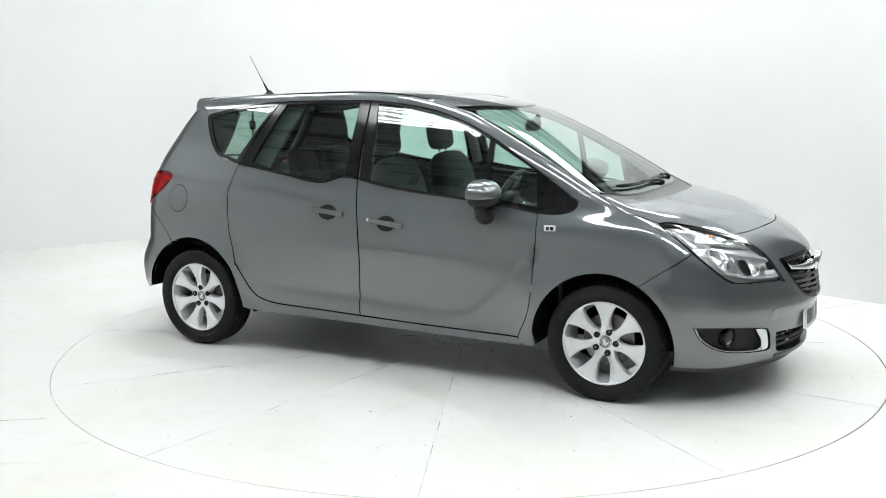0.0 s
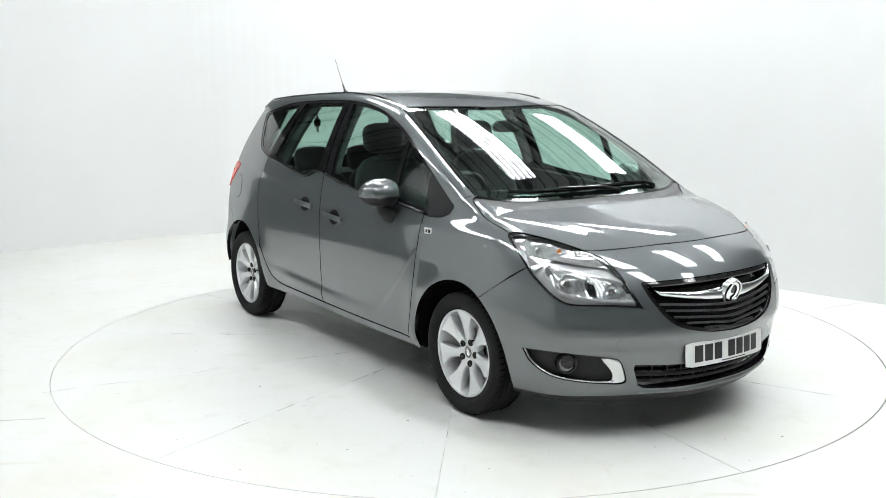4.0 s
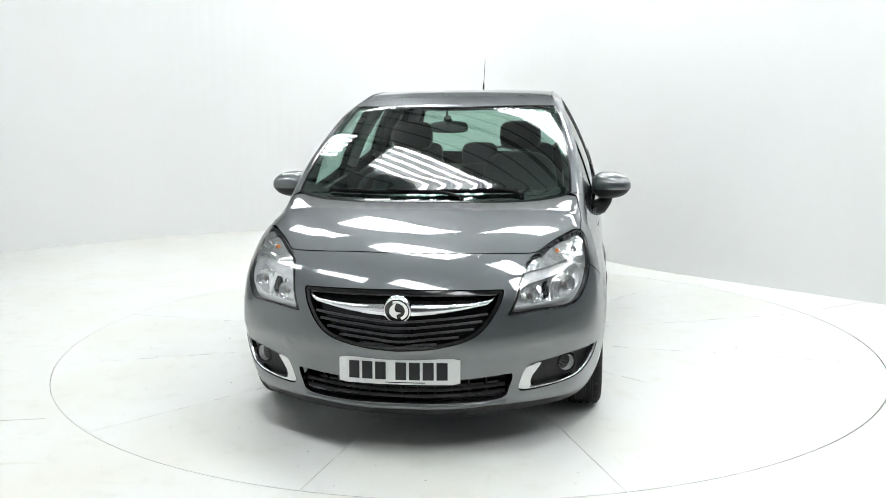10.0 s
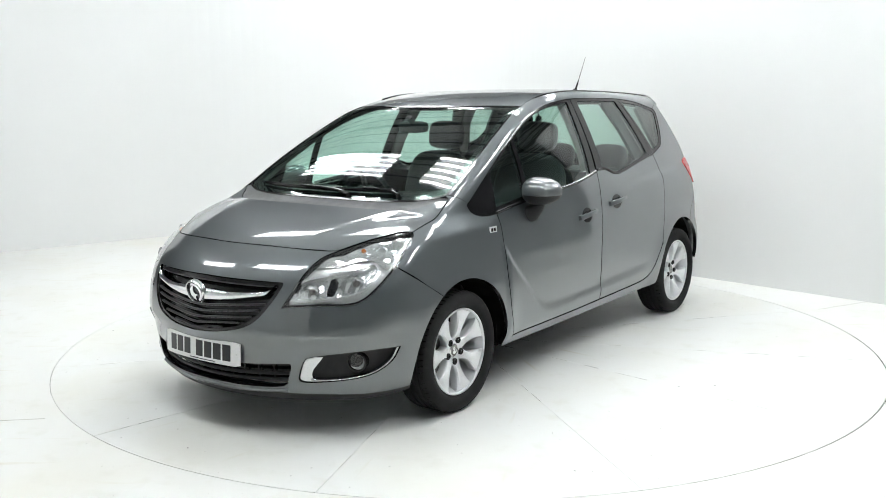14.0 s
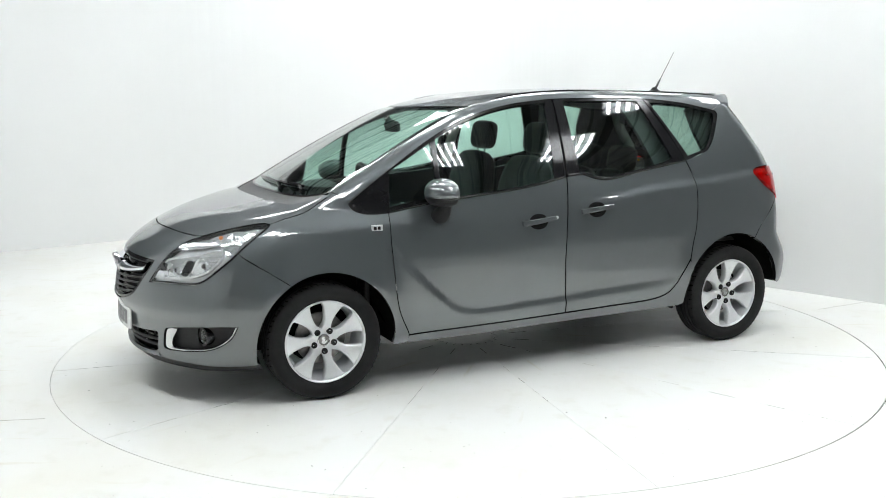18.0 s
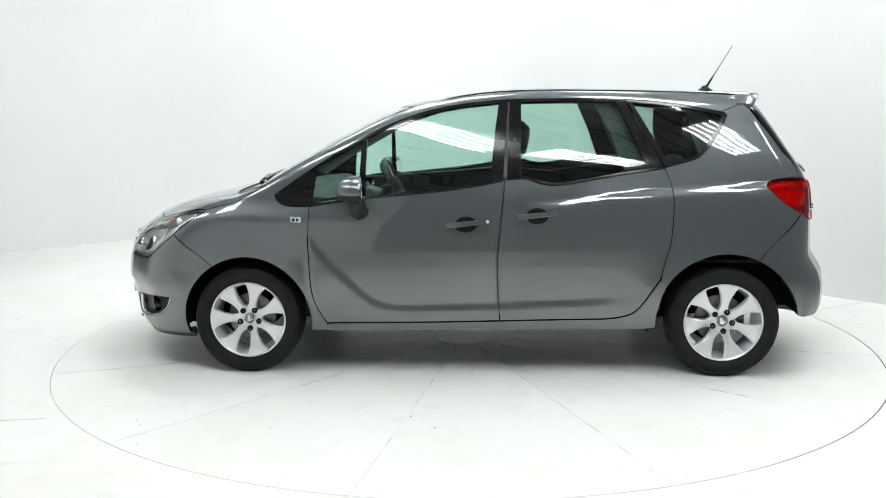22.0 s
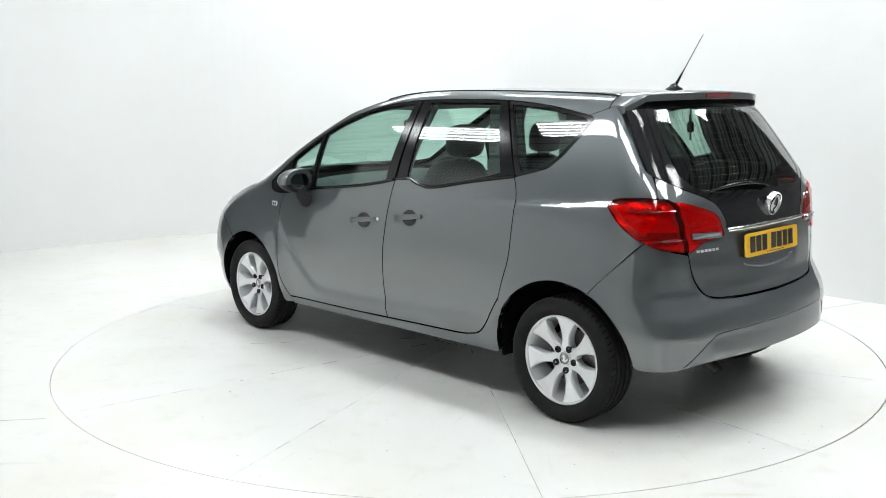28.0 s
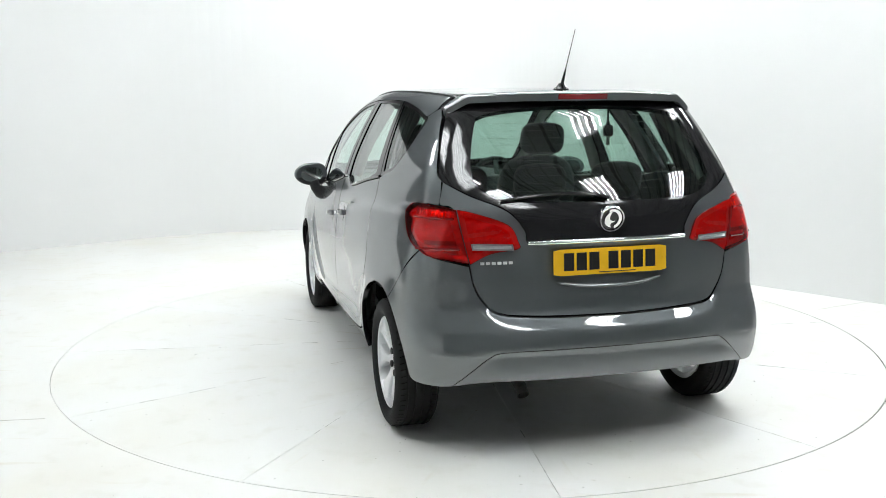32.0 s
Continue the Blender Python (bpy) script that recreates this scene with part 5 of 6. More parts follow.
# spoiler with high brake light
v, f = [], []
NY, prof = 40, 9
for i in range(NY + 1):
    y = 0.600 * (2 * i / NY - 1)
    s = abs(y) / 0.600
    back = -1.612 + 0.085 * s ** 2 + 0.05 * s ** 8
    x0 = -1.385 - 0.012 * s ** 6
    zt = lambda x: float(top(x, min(abs(y), 0.545))) - 0.0 - 0.055 * max(0, s - 0.86) / 0.14 * (1 if s > 0.86 else 0)
    zr = zt(x0) + 0.001
    ze = zt(back) + 0.004
    th = 0.034 + 0.006 * (1 - s)
    pts = [(x0, zr - 0.02), (x0, zr), (x0 * 0.66 + back * 0.34, (zr * 0.66 + ze * 0.34) + 0.002), (x0 * 0.33 + back * 0.67, (zr * 0.33 + ze * 0.67) + 0.002), (back + 0.010, ze), (back, ze - 0.006), (back + 0.004, ze - th), (back + 0.03, ze - th - 0.004), (back + 0.12, ze - th - 0.006)]
    v += [(x, y, z) for x, z in pts]
for i in range(NY):
    for j in range(prof - 1):
        f.append((i * prof + j, i * prof + j + 1, (i + 1) * prof + j + 1, (i + 1) * prof + j))
f += [tuple(range(prof)), tuple(NY * prof + j for j in range(prof))[::-1]]
bm = bmesh.new()
vs = [bm.verts.new(q) for q in v]
for q in f:
    bm.faces.new([vs[i] for i in q])
bmesh.ops.recalc_face_normals(bm, faces=bm.faces)
spoiler = part("roof_spoiler", bm, PAINT, car, "body-coloured roof spoiler", True)
bm = bmesh.new()
box(bm, (0.012, 0.236, 0.024), pose(-1.606, 0, 1.541, 0, -12, 0), 0.003)
part("high_brake_light", bm, RED_DEEP, spoiler, "red high-level brake light")

# tail lights
TL_BODY = [(-1.532, 0.796, 1.055), (-1.545, 0.779, 1.080), (-1.601, 0.763, 1.094), (-1.738, 0.705, 1.091), (-1.780, 0.640, 1.076)]
TL_SPLIT = [(-1.780, 0.640, 1.076), (-1.806, 0.624, 0.976), (-1.828, 0.598, 0.852)]
TL_LOW = [(-1.828, 0.598, 0.852), (-1.766, 0.752, 0.881), (-1.725, 0.792, 0.908), (-1.684, 0.810, 0.929), (-1.60, 0.811, 0.987), (-1.532, 0.796, 1.055)]
TL_GATE = [(-1.780, 0.6405, 1.0755), (-1.815, 0.569, 1.060), (-1.859, 0.441, 1.015), (-1.875, 0.402, 0.945), (-1.877, 0.404, 0.915), (-1.854, 0.515, 0.896), (-1.828, 0.5985, 0.852)]
outer_lamp = join(flat("tail", TL_BODY), flat("tail", TL_SPLIT), flat("tail", TL_LOW))
gate_lamp = join(flat("rear", TL_GATE), flat("rear", [TL_GATE[-1], (-1.806, 0.6245, 0.976), TL_GATE[0]]), n=5)
for hand in (1, -1):
    tl = panel("tail_light", "tail", [outer_lamp], RED, car, offset=0.006, depth=0.012, gap=0.0005, hand=hand, step=0.02, edge=0.015, label="red wrap-round tail light")
    for (y0, z0, y1, z1, mat, nm) in ((0.76, 1.04, 0.665, 1.04, RED_DEEP, "lamp_divider"), (0.70, 0.915, 0.625, 0.915, RED_DEEP, "reflector_bar")):
        p = lift("tail", flat("tail", [(-1.62, y0, z0)]) + flat("tail", [(-1.72, (y0 + y1) / 2, (z0 + z1) / 2)]) + flat("tail", [(-1.80, y1, z1)]))
        p = p + gradient(p) * 0.005
        bm = bmesh.new()
        tube(bm, [tuple(q * (1, hand, 1)) for q in p], 0.006, 6)
        part(nm, bm, mat, tl)
    for k in range(9):
        y = 0.752 - 0.0125 * k
        x = -1.615 - 0.0165 * k
        p = lift("tail", flat("tail", [(x, y, 1.078 - 0.0007 * k), (x - 0.004, y - 0.003, 1.052 - 0.0007 * k)]))
        p = p + gradient(p) * 0.001
        bm = bmesh.new()
        tube(bm, [tuple(q * (1, hand, 1)) for q in p], 0.0035, 6)
        part("lamp_rib", bm, LAMP_SILVER, tl, "", True)
    c = lift("tail", flat("tail", [(-1.745, 0.680, 1.058)]))[0]
    c = (c - gradient(c[None])[0] * 0.008) * (1, hand, 1)
    bm = bmesh.new()
    lathe(bm, [(0.0001, 0.012), (0.010, 0.008), (0.013, 0.0), (0.009, -0.010), (0.0001, -0.012)], 16, Matrix.Translation(c) @ pose(0, 0, 0, 0, 0, 150 * hand))
    part("indicator_bulb", bm, AMBER_BULB, tl, "amber indicator bulb behind the red lens", True)
    dark = [(-1.700, 0.745, 0.952), (-1.795, 0.645, 0.948), (-1.797, 0.640, 0.930), (-1.705, 0.742, 0.933)]
    panel("lamp_shutter", "tail", [flat("tail", dark)], RED_DEEP, tl, offset=-0.004, depth=0.003, gap=0, hand=hand, step=0.02, edge=0.02)
    panel("lamp_bowl", "tail", [outer_lamp], LAMP_SILVER, tl, depth=0.0, gap=0.001, hand=hand, step=0.010, edge=0.012, shape=lambda p: -0.022 - 0.006 * np.cos(p[:, 2] * 74) - 0.0015 * np.sin(p[:, 0] * 420))
    panel("lamp_chamber", "tail", [inset(even(outer_lamp, 0.012), 0.032)], RED_MID, tl, depth=0.0, gap=0, hand=hand, step=0.012, edge=0.012, shape=lambda p: -0.010 - 0.002 * np.cos(p[:, 2] * 110))
    gl = panel("tailgate_lamp", "rear", [gate_lamp], RED, tailgate, offset=0.011, depth=0.014, gap=0.0, hand=hand, step=0.02, edge=0.015, label="red inner tail light with clear reversing strip")
    panel("lamp_bowl", "rear", [gate_lamp], LAMP_SILVER, gl, depth=0.0, gap=0.001, hand=hand, step=0.010, edge=0.012, shape=lambda p: 0.006 - 0.003 * np.cos(p[:, 2] * 74) - 0.001 * np.sin(p[:, 1] * 420))
    panel("lamp_chamber", "rear", [inset(even(gate_lamp, 0.012), 0.022)], RED_MID, gl, depth=0.0, gap=0, hand=hand, step=0.012, edge=0.012, shape=lambda p: 0.0085 - 0.002 * np.cos(p[:, 2] * 150 + p[:, 1] * 30))
    rev = [(0.588, 0.936), (0.43, 0.932), (0.427, 0.914), (0.585, 0.916)]
    panel("reversing_frame", "rear", [inset(rev, -0.004), inset(rev, 0.003)], CHROME, gl, offset=0.021, depth=0.010, gap=0, hand=hand, step=0.03, edge=0.012)
    panel("reversing_light", "rear", [rev], LENS, gl, offset=0.019, depth=0.006, gap=0, hand=hand, step=0.03, edge=0.02)
    panel("reversing_reflector", "rear", [rev], LAMP_SILVER, gl, offset=0.0085, depth=0.0, gap=0.001, hand=hand, step=0.012, edge=0.012, shape=lambda p: 0.016 + 0.0012 * np.sin(p[:, 1] * 500))

# rear bumper
low_gate = [tuple(p) for p in lift("rear", rounded([(0.0, 0.622), (0.342, 0.628), (0.49, 0.642), (0.548, 0.688), (0.585, 0.755), (0.603, 0.843)], 4))]
side_r = [(-1.725, 0.908), (-1.622, 0.799), (-1.536, 0.715), (-1.487, 0.659)]
side_r3 = [tuple(p) for p in lift("side", side_r)]
arch_r3 = [tuple(p) for p in lift("side", arch_rear(118.5, 175, 8))]
low_r3 = [(-1.745, 0.825, 0.343), (-1.80, 0.790, 0.340), (-1.868, 0.69, 0.343), (-1.935, 0.53, 0.372), (-1.99, 0.2, 0.378), (-2.0, 0.0, 0.38)]
halfr = join(flat("tail", low_gate), flat("tail", [low_gate[-1]] + TL_LOW[1:2] + [side_r3[0]]), flat("tail", side_r3), flat("tail", [side_r3[-1]] + arch_r3), flat("tail", [arch_r3[-1]] + low_r3), n=4)
crease = rounded([(0.69, 0.345), (0.612, 0.417), (0.545, 0.474), (0.483, 0.494), (0.25, 0.501), (0.0, 0.502)], 6)
CZ = spline(*[(y, z) for y, z in crease[::-1]])


GATE_LOW = spline((0.0, 0.622), (0.342, 0.628), (0.49, 0.642), (0.548, 0.688), (0.585, 0.755), (0.603, 0.843), (0.9, 0.9))


def bumper_shape(p):
    y = np.abs(p[:, 1])
    below = CZ(np.minimum(y, 0.66)) - p[:, 2]
    on = (y < 0.66) & (p[:, 0] < -1.8)
    shelf = 0.008 * step((GATE_LOW(y) - p[:, 2]) / 0.045) * step((p[:, 2] - 0.46) / 0.11) * step((0.64 - y) / 0.16) * (p[:, 0] < -1.7)
    return shelf + np.where(on, -0.004 * step(below / 0.018) + 0.016 * np.clip(below / 0.12, 0, 1), 0) * np.clip((0.66 - y) / 0.05, 0, 1)


rear_bumper = panel("rear_bumper", "tail", [across(halfr)], PAINT, car, step=0.016, edge=0.016, gap=0.0015, shape=bumper_shape)
# thin black line laid along the bumper crease
for hand in (1, -1):
    p = lift("rear", crease)
    p = p + gradient(p) * bumper_shape(p)[:, None]
    bm = bmesh.new()
    tube(bm, [tuple(q * (1, hand, 1)) for q in p], 0.0018, 6)
    part("bumper_crease_line", bm, BLACK_TRIM_SHADE, rear_bumper, "", True)
c = lift("rear", [(0.555, 0.560)])[0]
nr = Vector(gradient(c[None])[0])
bm = bmesh.new()
lathe(bm, [(0.034, -0.004), (0.034, 0.0008), (0.0315, 0.0016), (0.0001, 0.0018)], 28, Matrix.Translation(Vector((c[0], -c[1], c[2]))) @ Vector((nr.x, -nr.y, nr.z)).to_track_quat("Y", "Z").to_matrix().to_4x4())
part("tow_eye_cover", bm, PAINT, rear_bumper, "", True)
bm = bmesh.new()
tube(bm, [(-1.45, 0.33, 0.32), (-1.72, 0.36, 0.315), (-1.82, 0.37, 0.305), (-1.855, 0.375, 0.292), (-1.872, 0.375, 0.278)], [0.026, 0.026, 0.026, 0.025, 0.025], 14, caps=False)
tube(bm, [(-1.25, -0.30, 0.33), (-1.58, -0.30, 0.34), (-1.60, 0.1, 0.34), (-1.55, 0.33, 0.33)], 0.045, 12)
part("exhaust_pipe", bm, EXHAUST, car, "bent steel exhaust tailpipe", True)

# wipers, aerial
BASE_X = spline((0.0, 1.35), (0.2, 1.345), (0.35, 1.335), (0.46, 1.318), (0.56, 1.29), (0.65, 1.25))
for ys, back, piv in (((-0.53, 0.10), 0.026, (1.350, 0.16)), ((0.02, 0.44), 0.034, (1.312, 0.46))):
    line = [ys[0] + (ys[1] - ys[0]) * k / 10 for k in range(11)]
    p = lift("roof", [(float(BASE_X(abs(y))) - back, y) for y in line])
    g = gradient(p)
    bm = bmesh.new()
    tube(bm, [tuple(q) for q in p + g * 0.012], [0.005] + [0.0075] * 9 + [0.005], 6, flat=1.5)
    blade = part("wiper", bm, BLACK_TRIM_SHADE, car, "black windscreen wiper", True)
    q0 = lift("roof", [piv])[0] + np.array((0, 0, 0.006))
    mid = p[5] + g[5] * 0.024
    bm = bmesh.new()
    tube(bm, rounded([tuple(q0), tuple(q0 * 0.7 + mid * 0.3 + np.array((-0.01, 0, 0.012))), tuple(mid)], 4), [0.010, 0.010, 0.010, 0.009, 0.008, 0.008, 0.007, 0.007, 0.006], 8)
    part("wiper_arm", bm, BLACK_TRIM_SHADE, blade, "", True)
    bm = bmesh.new()
    lathe(bm, [(0.0001, 0.010), (0.011, 0.008), (0.012, 0.0), (0.012, -0.02)], 14, Matrix.Translation(q0) @ pose(0, 0, 0, 90, 0, 0))
    part("wiper_pivot", bm, BLACK_TRIM_SHADE, blade, "", True)
p = lift("rear", [(0.0, 1.110), (0.10, 1.124), (0.22, 1.128), (0.36, 1.120), (0.46, 1.108)])
g = gradient(p)
bm = bmesh.new()
tube(bm, [tuple(q) for q in np.array(rounded([tuple(q) for q in p + g * np.array([0.012, 0.022, 0.020, 0.016, 0.012])[:, None]], 4))], [0.014 - 0.008 * k / 16 for k in range(17)], 8, flat=0.8)
part("rear_wiper", bm, BLACK_TRIM_SHADE, tailgate, "black rear wiper", True)
bm = bmesh.new()
zb = float(top(-1.355, 0))
lathe(bm, [(0.0001, 0.034), (0.012, 0.030), (0.020, 0.016), (0.034, 0.006), (0.036, -0.004)], 24, pose(-1.355, 0, zb, 90, 0, 0))
bmesh.ops.scale(bm, vec=(1.35, 1, 1), verts=bm.verts, space=Matrix.Translation((1.355, 0, 0)))
aerial = part("aerial", bm, BLACK_TRIM_SHADE, car, "black roof aerial base", True)
bm = bmesh.new()
d = Vector((-0.514, 0, 0.857))
b0 = Vector((-1.362, 0, zb + 0.02))
tube(bm, [b0, b0 + d * 0.06, b0 + d * 0.09, b0 + d * 0.29], [0.009, 0.006, 0.0024, 0.0015], 8)
part("aerial_mast", bm, BLACK_TRIM_SHADE, aerial, "thin raked aerial mast", True)

# ---- wheels ----
def make_wheel():
    """A wheel with its outer face towards +y, its axis through the origin."""
    bm = bmesh.new()
    lathe(bm, [(0.0001, -0.01), (0.10, -0.012), (0.135, -0.015), (0.137, -0.025), (0.09, -0.06), (0.0001, -0.06)], 40)
    wheel = part("wheel", bm, STEEL, None, "", True)
    tagged(wheel, "silver seven-spoke alloy wheel with black tyre")
    T = 0.303
    bm = bmesh.new()
    prof = [(0.208, 0.062), (0.214, 0.078), (0.222, 0.082), (0.231, 0.092), (0.245, 0.0995), (0.261, 0.1015), (0.277, 0.0975), (0.288, 0.091), (0.296, 0.082), (0.300, 0.072)]
    for k, y in enumerate((0.052, 0.018, -0.018, -0.052)):
        prof += [(T - 0.0006, y + 0.006), (T - 0.007, y + 0.0045), (T - 0.007, y - 0.0045), (T - 0.0006, y - 0.006)]
    prof += [(0.300, -0.072), (0.296, -0.082), (0.277, -0.0985), (0.245, -0.1005), (0.222, -0.085), (0.208, -0.07)]
    lathe(bm, prof, 96)
    part("tyre", bm, RUBBER, wheel, "black road tyre with grooved tread", True)
    bm = bmesh.new()
    for k in range(64):
        a = 360 * k / 64
        for s in (-1, 1):
            box(bm, (0.003, 0.026, 0.0016), pose(0, 0, 0, 0, a + (2.5 if s > 0 else 0), 0) @ pose(0, s * 0.071, T - 0.0020, s * -14, 0, 14 * s))
    tagged(part("tread_sipe", bm, BLACK_TRIM_SHADE, wheel), kind="stuff")
    # rim barrel and lip
    bm = bmesh.new()
    lathe(bm, [(0.2155, 0.066), (0.2165, 0.074), (0.2155, 0.081), (0.2105, 0.083), (0.205, 0.079), (0.203, 0.068), (0.196, 0.040), (0.185, 0.0), (0.185, -0.07), (0.21, -0.08)], 84)
    part("rim", bm, ALLOY, wheel, "silver lacquered alloy rim", True)
    # spokes
    S = 7
    def spoke():
        b = bmesh.new()
        rows = [(0.040, 0.034, 0.042), (0.062, 0.0300, 0.048), (0.085, 0.0215, 0.055), (0.115, 0.0235, 0.061), (0.145, 0.033, 0.066), (0.170, 0.044, 0.070), (0.190, 0.056, 0.072), (0.205, 0.070, 0.073)]
        cols = [(-1, -0.016), (-0.93, -0.004), (-0.72, 0.001), (0, -0.0035), (0.72, 0.001), (0.93, -0.004), (1, -0.016)]
        g = [[b.verts.new((w * u, h + d, r if r < 0.2 else math.sqrt(max(r * r - (w * u) ** 2, 0)))) for u, d in cols] for r, w, h in rows]
        for p_, q_ in zip(g, g[1:]):
            for i in range(len(cols) - 1):
                b.faces.new((p_[i], p_[i + 1], q_[i + 1], q_[i]))
        # side walls down to the back
        for i in (0, len(cols) - 1):
            low = [b.verts.new((r[i].co.x * 0.9, r[i].co.y - 0.03, r[i].co.z)) for r in g]
            for k in range(len(g) - 1):
                b.faces.new((g[k][i], g[k + 1][i], low[k + 1], low[k]))
        bmesh.ops.recalc_face_normals(b, faces=b.faces)
        return b
    first = part("spoke", spoke(), ALLOY, wheel, "", True)
    for k in range(1, S):
        o = new("spoke", first.data)
        o.parent = wheel
        o.matrix_basis = pose(0, 0, 0, 0, 360 * k / S, 0)
    bm = bmesh.new()
    lathe(bm, [(0.050, 0.018), (0.058, 0.034), (0.052, 0.041), (0.040, 0.043), (0.034, 0.042), (0.033, 0.039)], 40)
    part("hub_boss", bm, ALLOY, wheel, "", True)
    bm = bmesh.new()
    lathe(bm, [(0.033, 0.036), (0.032, 0.044), (0.027, 0.046)], 32)
    part("centre_cap", bm, CHROME, wheel, "", True)
    bm = bmesh.new()
    lathe(bm, [(0.028, 0.045), (0.0001, 0.0455)], 28)
    part("cap_face", bm, STEEL, wheel)
    bm = bmesh.new()
    prism(bm, [(x * 0.024, z * 0.024) for x, z in [(-0.62, -0.55), (-0.2, -0.8), (0.2, -0.62), (0.16, -0.3), (0.8, 0.02), (0.4, 0.7), (-0.4, 0.7), (-0.72, 0.36), (0.1, 0.32), (-0.5, -0.05), (-0.3, -0.25)]], 0, 0.002, pose(0, 0.0455, 0, -90, 0, 0))
    part("cap_shape", bm, CHROME, wheel)
    for k in range(5):
        a = radians(90 + 72 * k)
        bm = bmesh.new()
        lathe(bm, [(0.0165, 0.020), (0.0165, 0.051), (0.0145, 0.053), (0.0075, 0.053), (0.007, 0.046), (0.0001, 0.046)], 12, pose(0.056 * math.cos(a), 0, 0.056 * math.sin(a)))
        part("wheel_bolt", bm, PLASTIC, wheel, "", True)
    bm = bmesh.new()
    box(bm, (0.07, 0.05, 0.12), pose(0.12, -0.04, 0.03, 0, 15, 0), 0.01)
    part("brake_caliper", bm, DARK, wheel)
    bm = bmesh.new()
    tube(bm, [(0.17, 0.035, -0.085), (0.165, 0.06, -0.083)], 0.004, 6)
    part("tyre_valve", bm, BLACK_TRIM_SHADE, wheel)
    return wheel


wheel = make_wheel()
wheel.parent = car
wheel.matrix_basis = pose(1.322, 0.764, 0.314, 0, 38, 0)
for x, y, turn in ((-1.318, 0.770, 45), (1.322, -0.764, 51), (-1.318, -0.770, 5)):
    m = pose(x, y, 0.314, 0, 0, 180 if y < 0 else 0) @ pose(0, 0, 0, 0, turn, 0)
    copy_thing(wheel, m)

# wheel housings and underbody
for x, rh, sweep, wide in ((1.315, 0.385, 196, 0.855), (-1.325, 0.420, 184, 0.79)):
    for hand in (1, -1):
        bm = bmesh.new()
        n = 24
        ring0 = [bm.verts.new((x + rh * math.cos(radians(-8 + sweep * k / n)), 0.52 * hand, 0.316 + rh * math.sin(radians(-8 + sweep * k / n)))) for k in range(n + 1)]
        skin = lift("side", [(v.co.x, max(v.co.z, 0.30)) for v in ring0])
        ring1 = [bm.verts.new((v.co.x, min(wide, abs(float(q[1])) - 0.028) * hand, v.co.z)) for v, q in zip(ring0, skin)]
        for k in range(n):
            bm.faces.new((ring0[k], ring0[k + 1], ring1[k + 1], ring1[k]))
        bm.faces.new(ring0)
        part("wheel_housing", bm, DARK, car)
bm = bmesh.new()
box(bm, (1.75, 1.46, 0.06), pose(-0.02, 0, 0.285), 0.01)
box(bm, (0.60, 0.95, 0.06), pose(1.55, 0, 0.24), 0.01)
box(bm, (0.85, 0.95, 0.10), pose(-1.38, 0, 0.39), 0.02)
box(bm, (2.6, 0.3, 0.08), pose(0.2, 0, 0.25), 0.02)
box(bm, (0.10, 1.3, 0.10), pose(-1.318, 0, 0.30), 0.02)
box(bm, (0.10, 1.3, 0.08), pose(1.322, 0, 0.30), 0.02)
for x in (0.925, -0.915):
    for hand in (1, -1):
        box(bm, (0.02, 0.27, 0.34), pose(x, 0.67 * hand, 0.42), 0.004)
part("underbody", bm, DARK, car)

# ---- cabin ----
panel("headliner", "roof", [both(join([(0.46, 0.0), (0.42, 0.3), (0.34, 0.57)], [(0.34, 0.57), (-0.2, 0.56), (-0.9, 0.555), (-1.36, 0.53)], [(-1.36, 0.53), (-1.40, 0.0)]))], LINING, car, offset=-0.035, depth=0.0, step=0.15, label="pale grey headliner")
for hand in (1, -1):
    panel("door_card", "side", [[(1.0, 1.0), (0.5, 1.03), (-0.1, 1.08), (-0.1, 0.33), (0.9, 0.33)]], CABIN, car, offset=-0.055, depth=0.02, hand=hand, step=0.12, label="dark door lining")
    panel("door_card", "side", [[(-0.1, 1.08), (-0.45, 1.05), (-1.0, 1.13), (-0.98, 0.72), (-0.88, 0.46), (-0.7, 0.35), (-0.1, 0.33)]], CABIN, car, offset=-0.055, depth=0.02, hand=hand, step=0.12, label="dark door lining")
    panel("luggage_side_lining", "side", [[(-1.0, 1.14), (-1.18, 1.19), (-1.58, 1.19), (-1.62, 0.76), (-1.0, 0.76)]], CABIN, car, offset=-0.055, depth=0.02, hand=hand, step=0.12)
    # pillar linings
    panel("pillar_lining", "side", [[(-0.62, 1.525), (-0.70, 1.36), (-0.78, 1.14), (-1.03, 1.17), (-0.93, 1.36), (-0.84, 1.525)]], CABIN, car, offset=-0.045, depth=0.02, hand=hand, step=0.1)
    panel("pillar_lining", "side", [[(-1.14, 1.49), (-1.15, 1.35), (-1.20, 1.19), (-1.60, 1.19), (-1.40, 1.47)]], CABIN, car, offset=-0.05, depth=0.02, hand=hand, step=0.1)
    for (pts, mat) in (([(-0.12, 0.76, 1.10), (-0.135, 0.69, 1.28), (-0.16, 0.56, 1.50)], LINING), ([(-0.95, 0.74, 1.15), (-0.86, 0.66, 1.33), (-0.80, 0.55, 1.49)], LINING), ([(-1.62, 0.62, 1.16), (-1.48, 0.58, 1.33), (-1.37, 0.50, 1.48)], CABIN_GREY)):
        bm = bmesh.new()
        tube(bm, [(x, y * hand, z) for x, y, z in rounded(pts, 4)], 0.034, 10)
        part("pillar_lining", bm, mat, car, "", True)


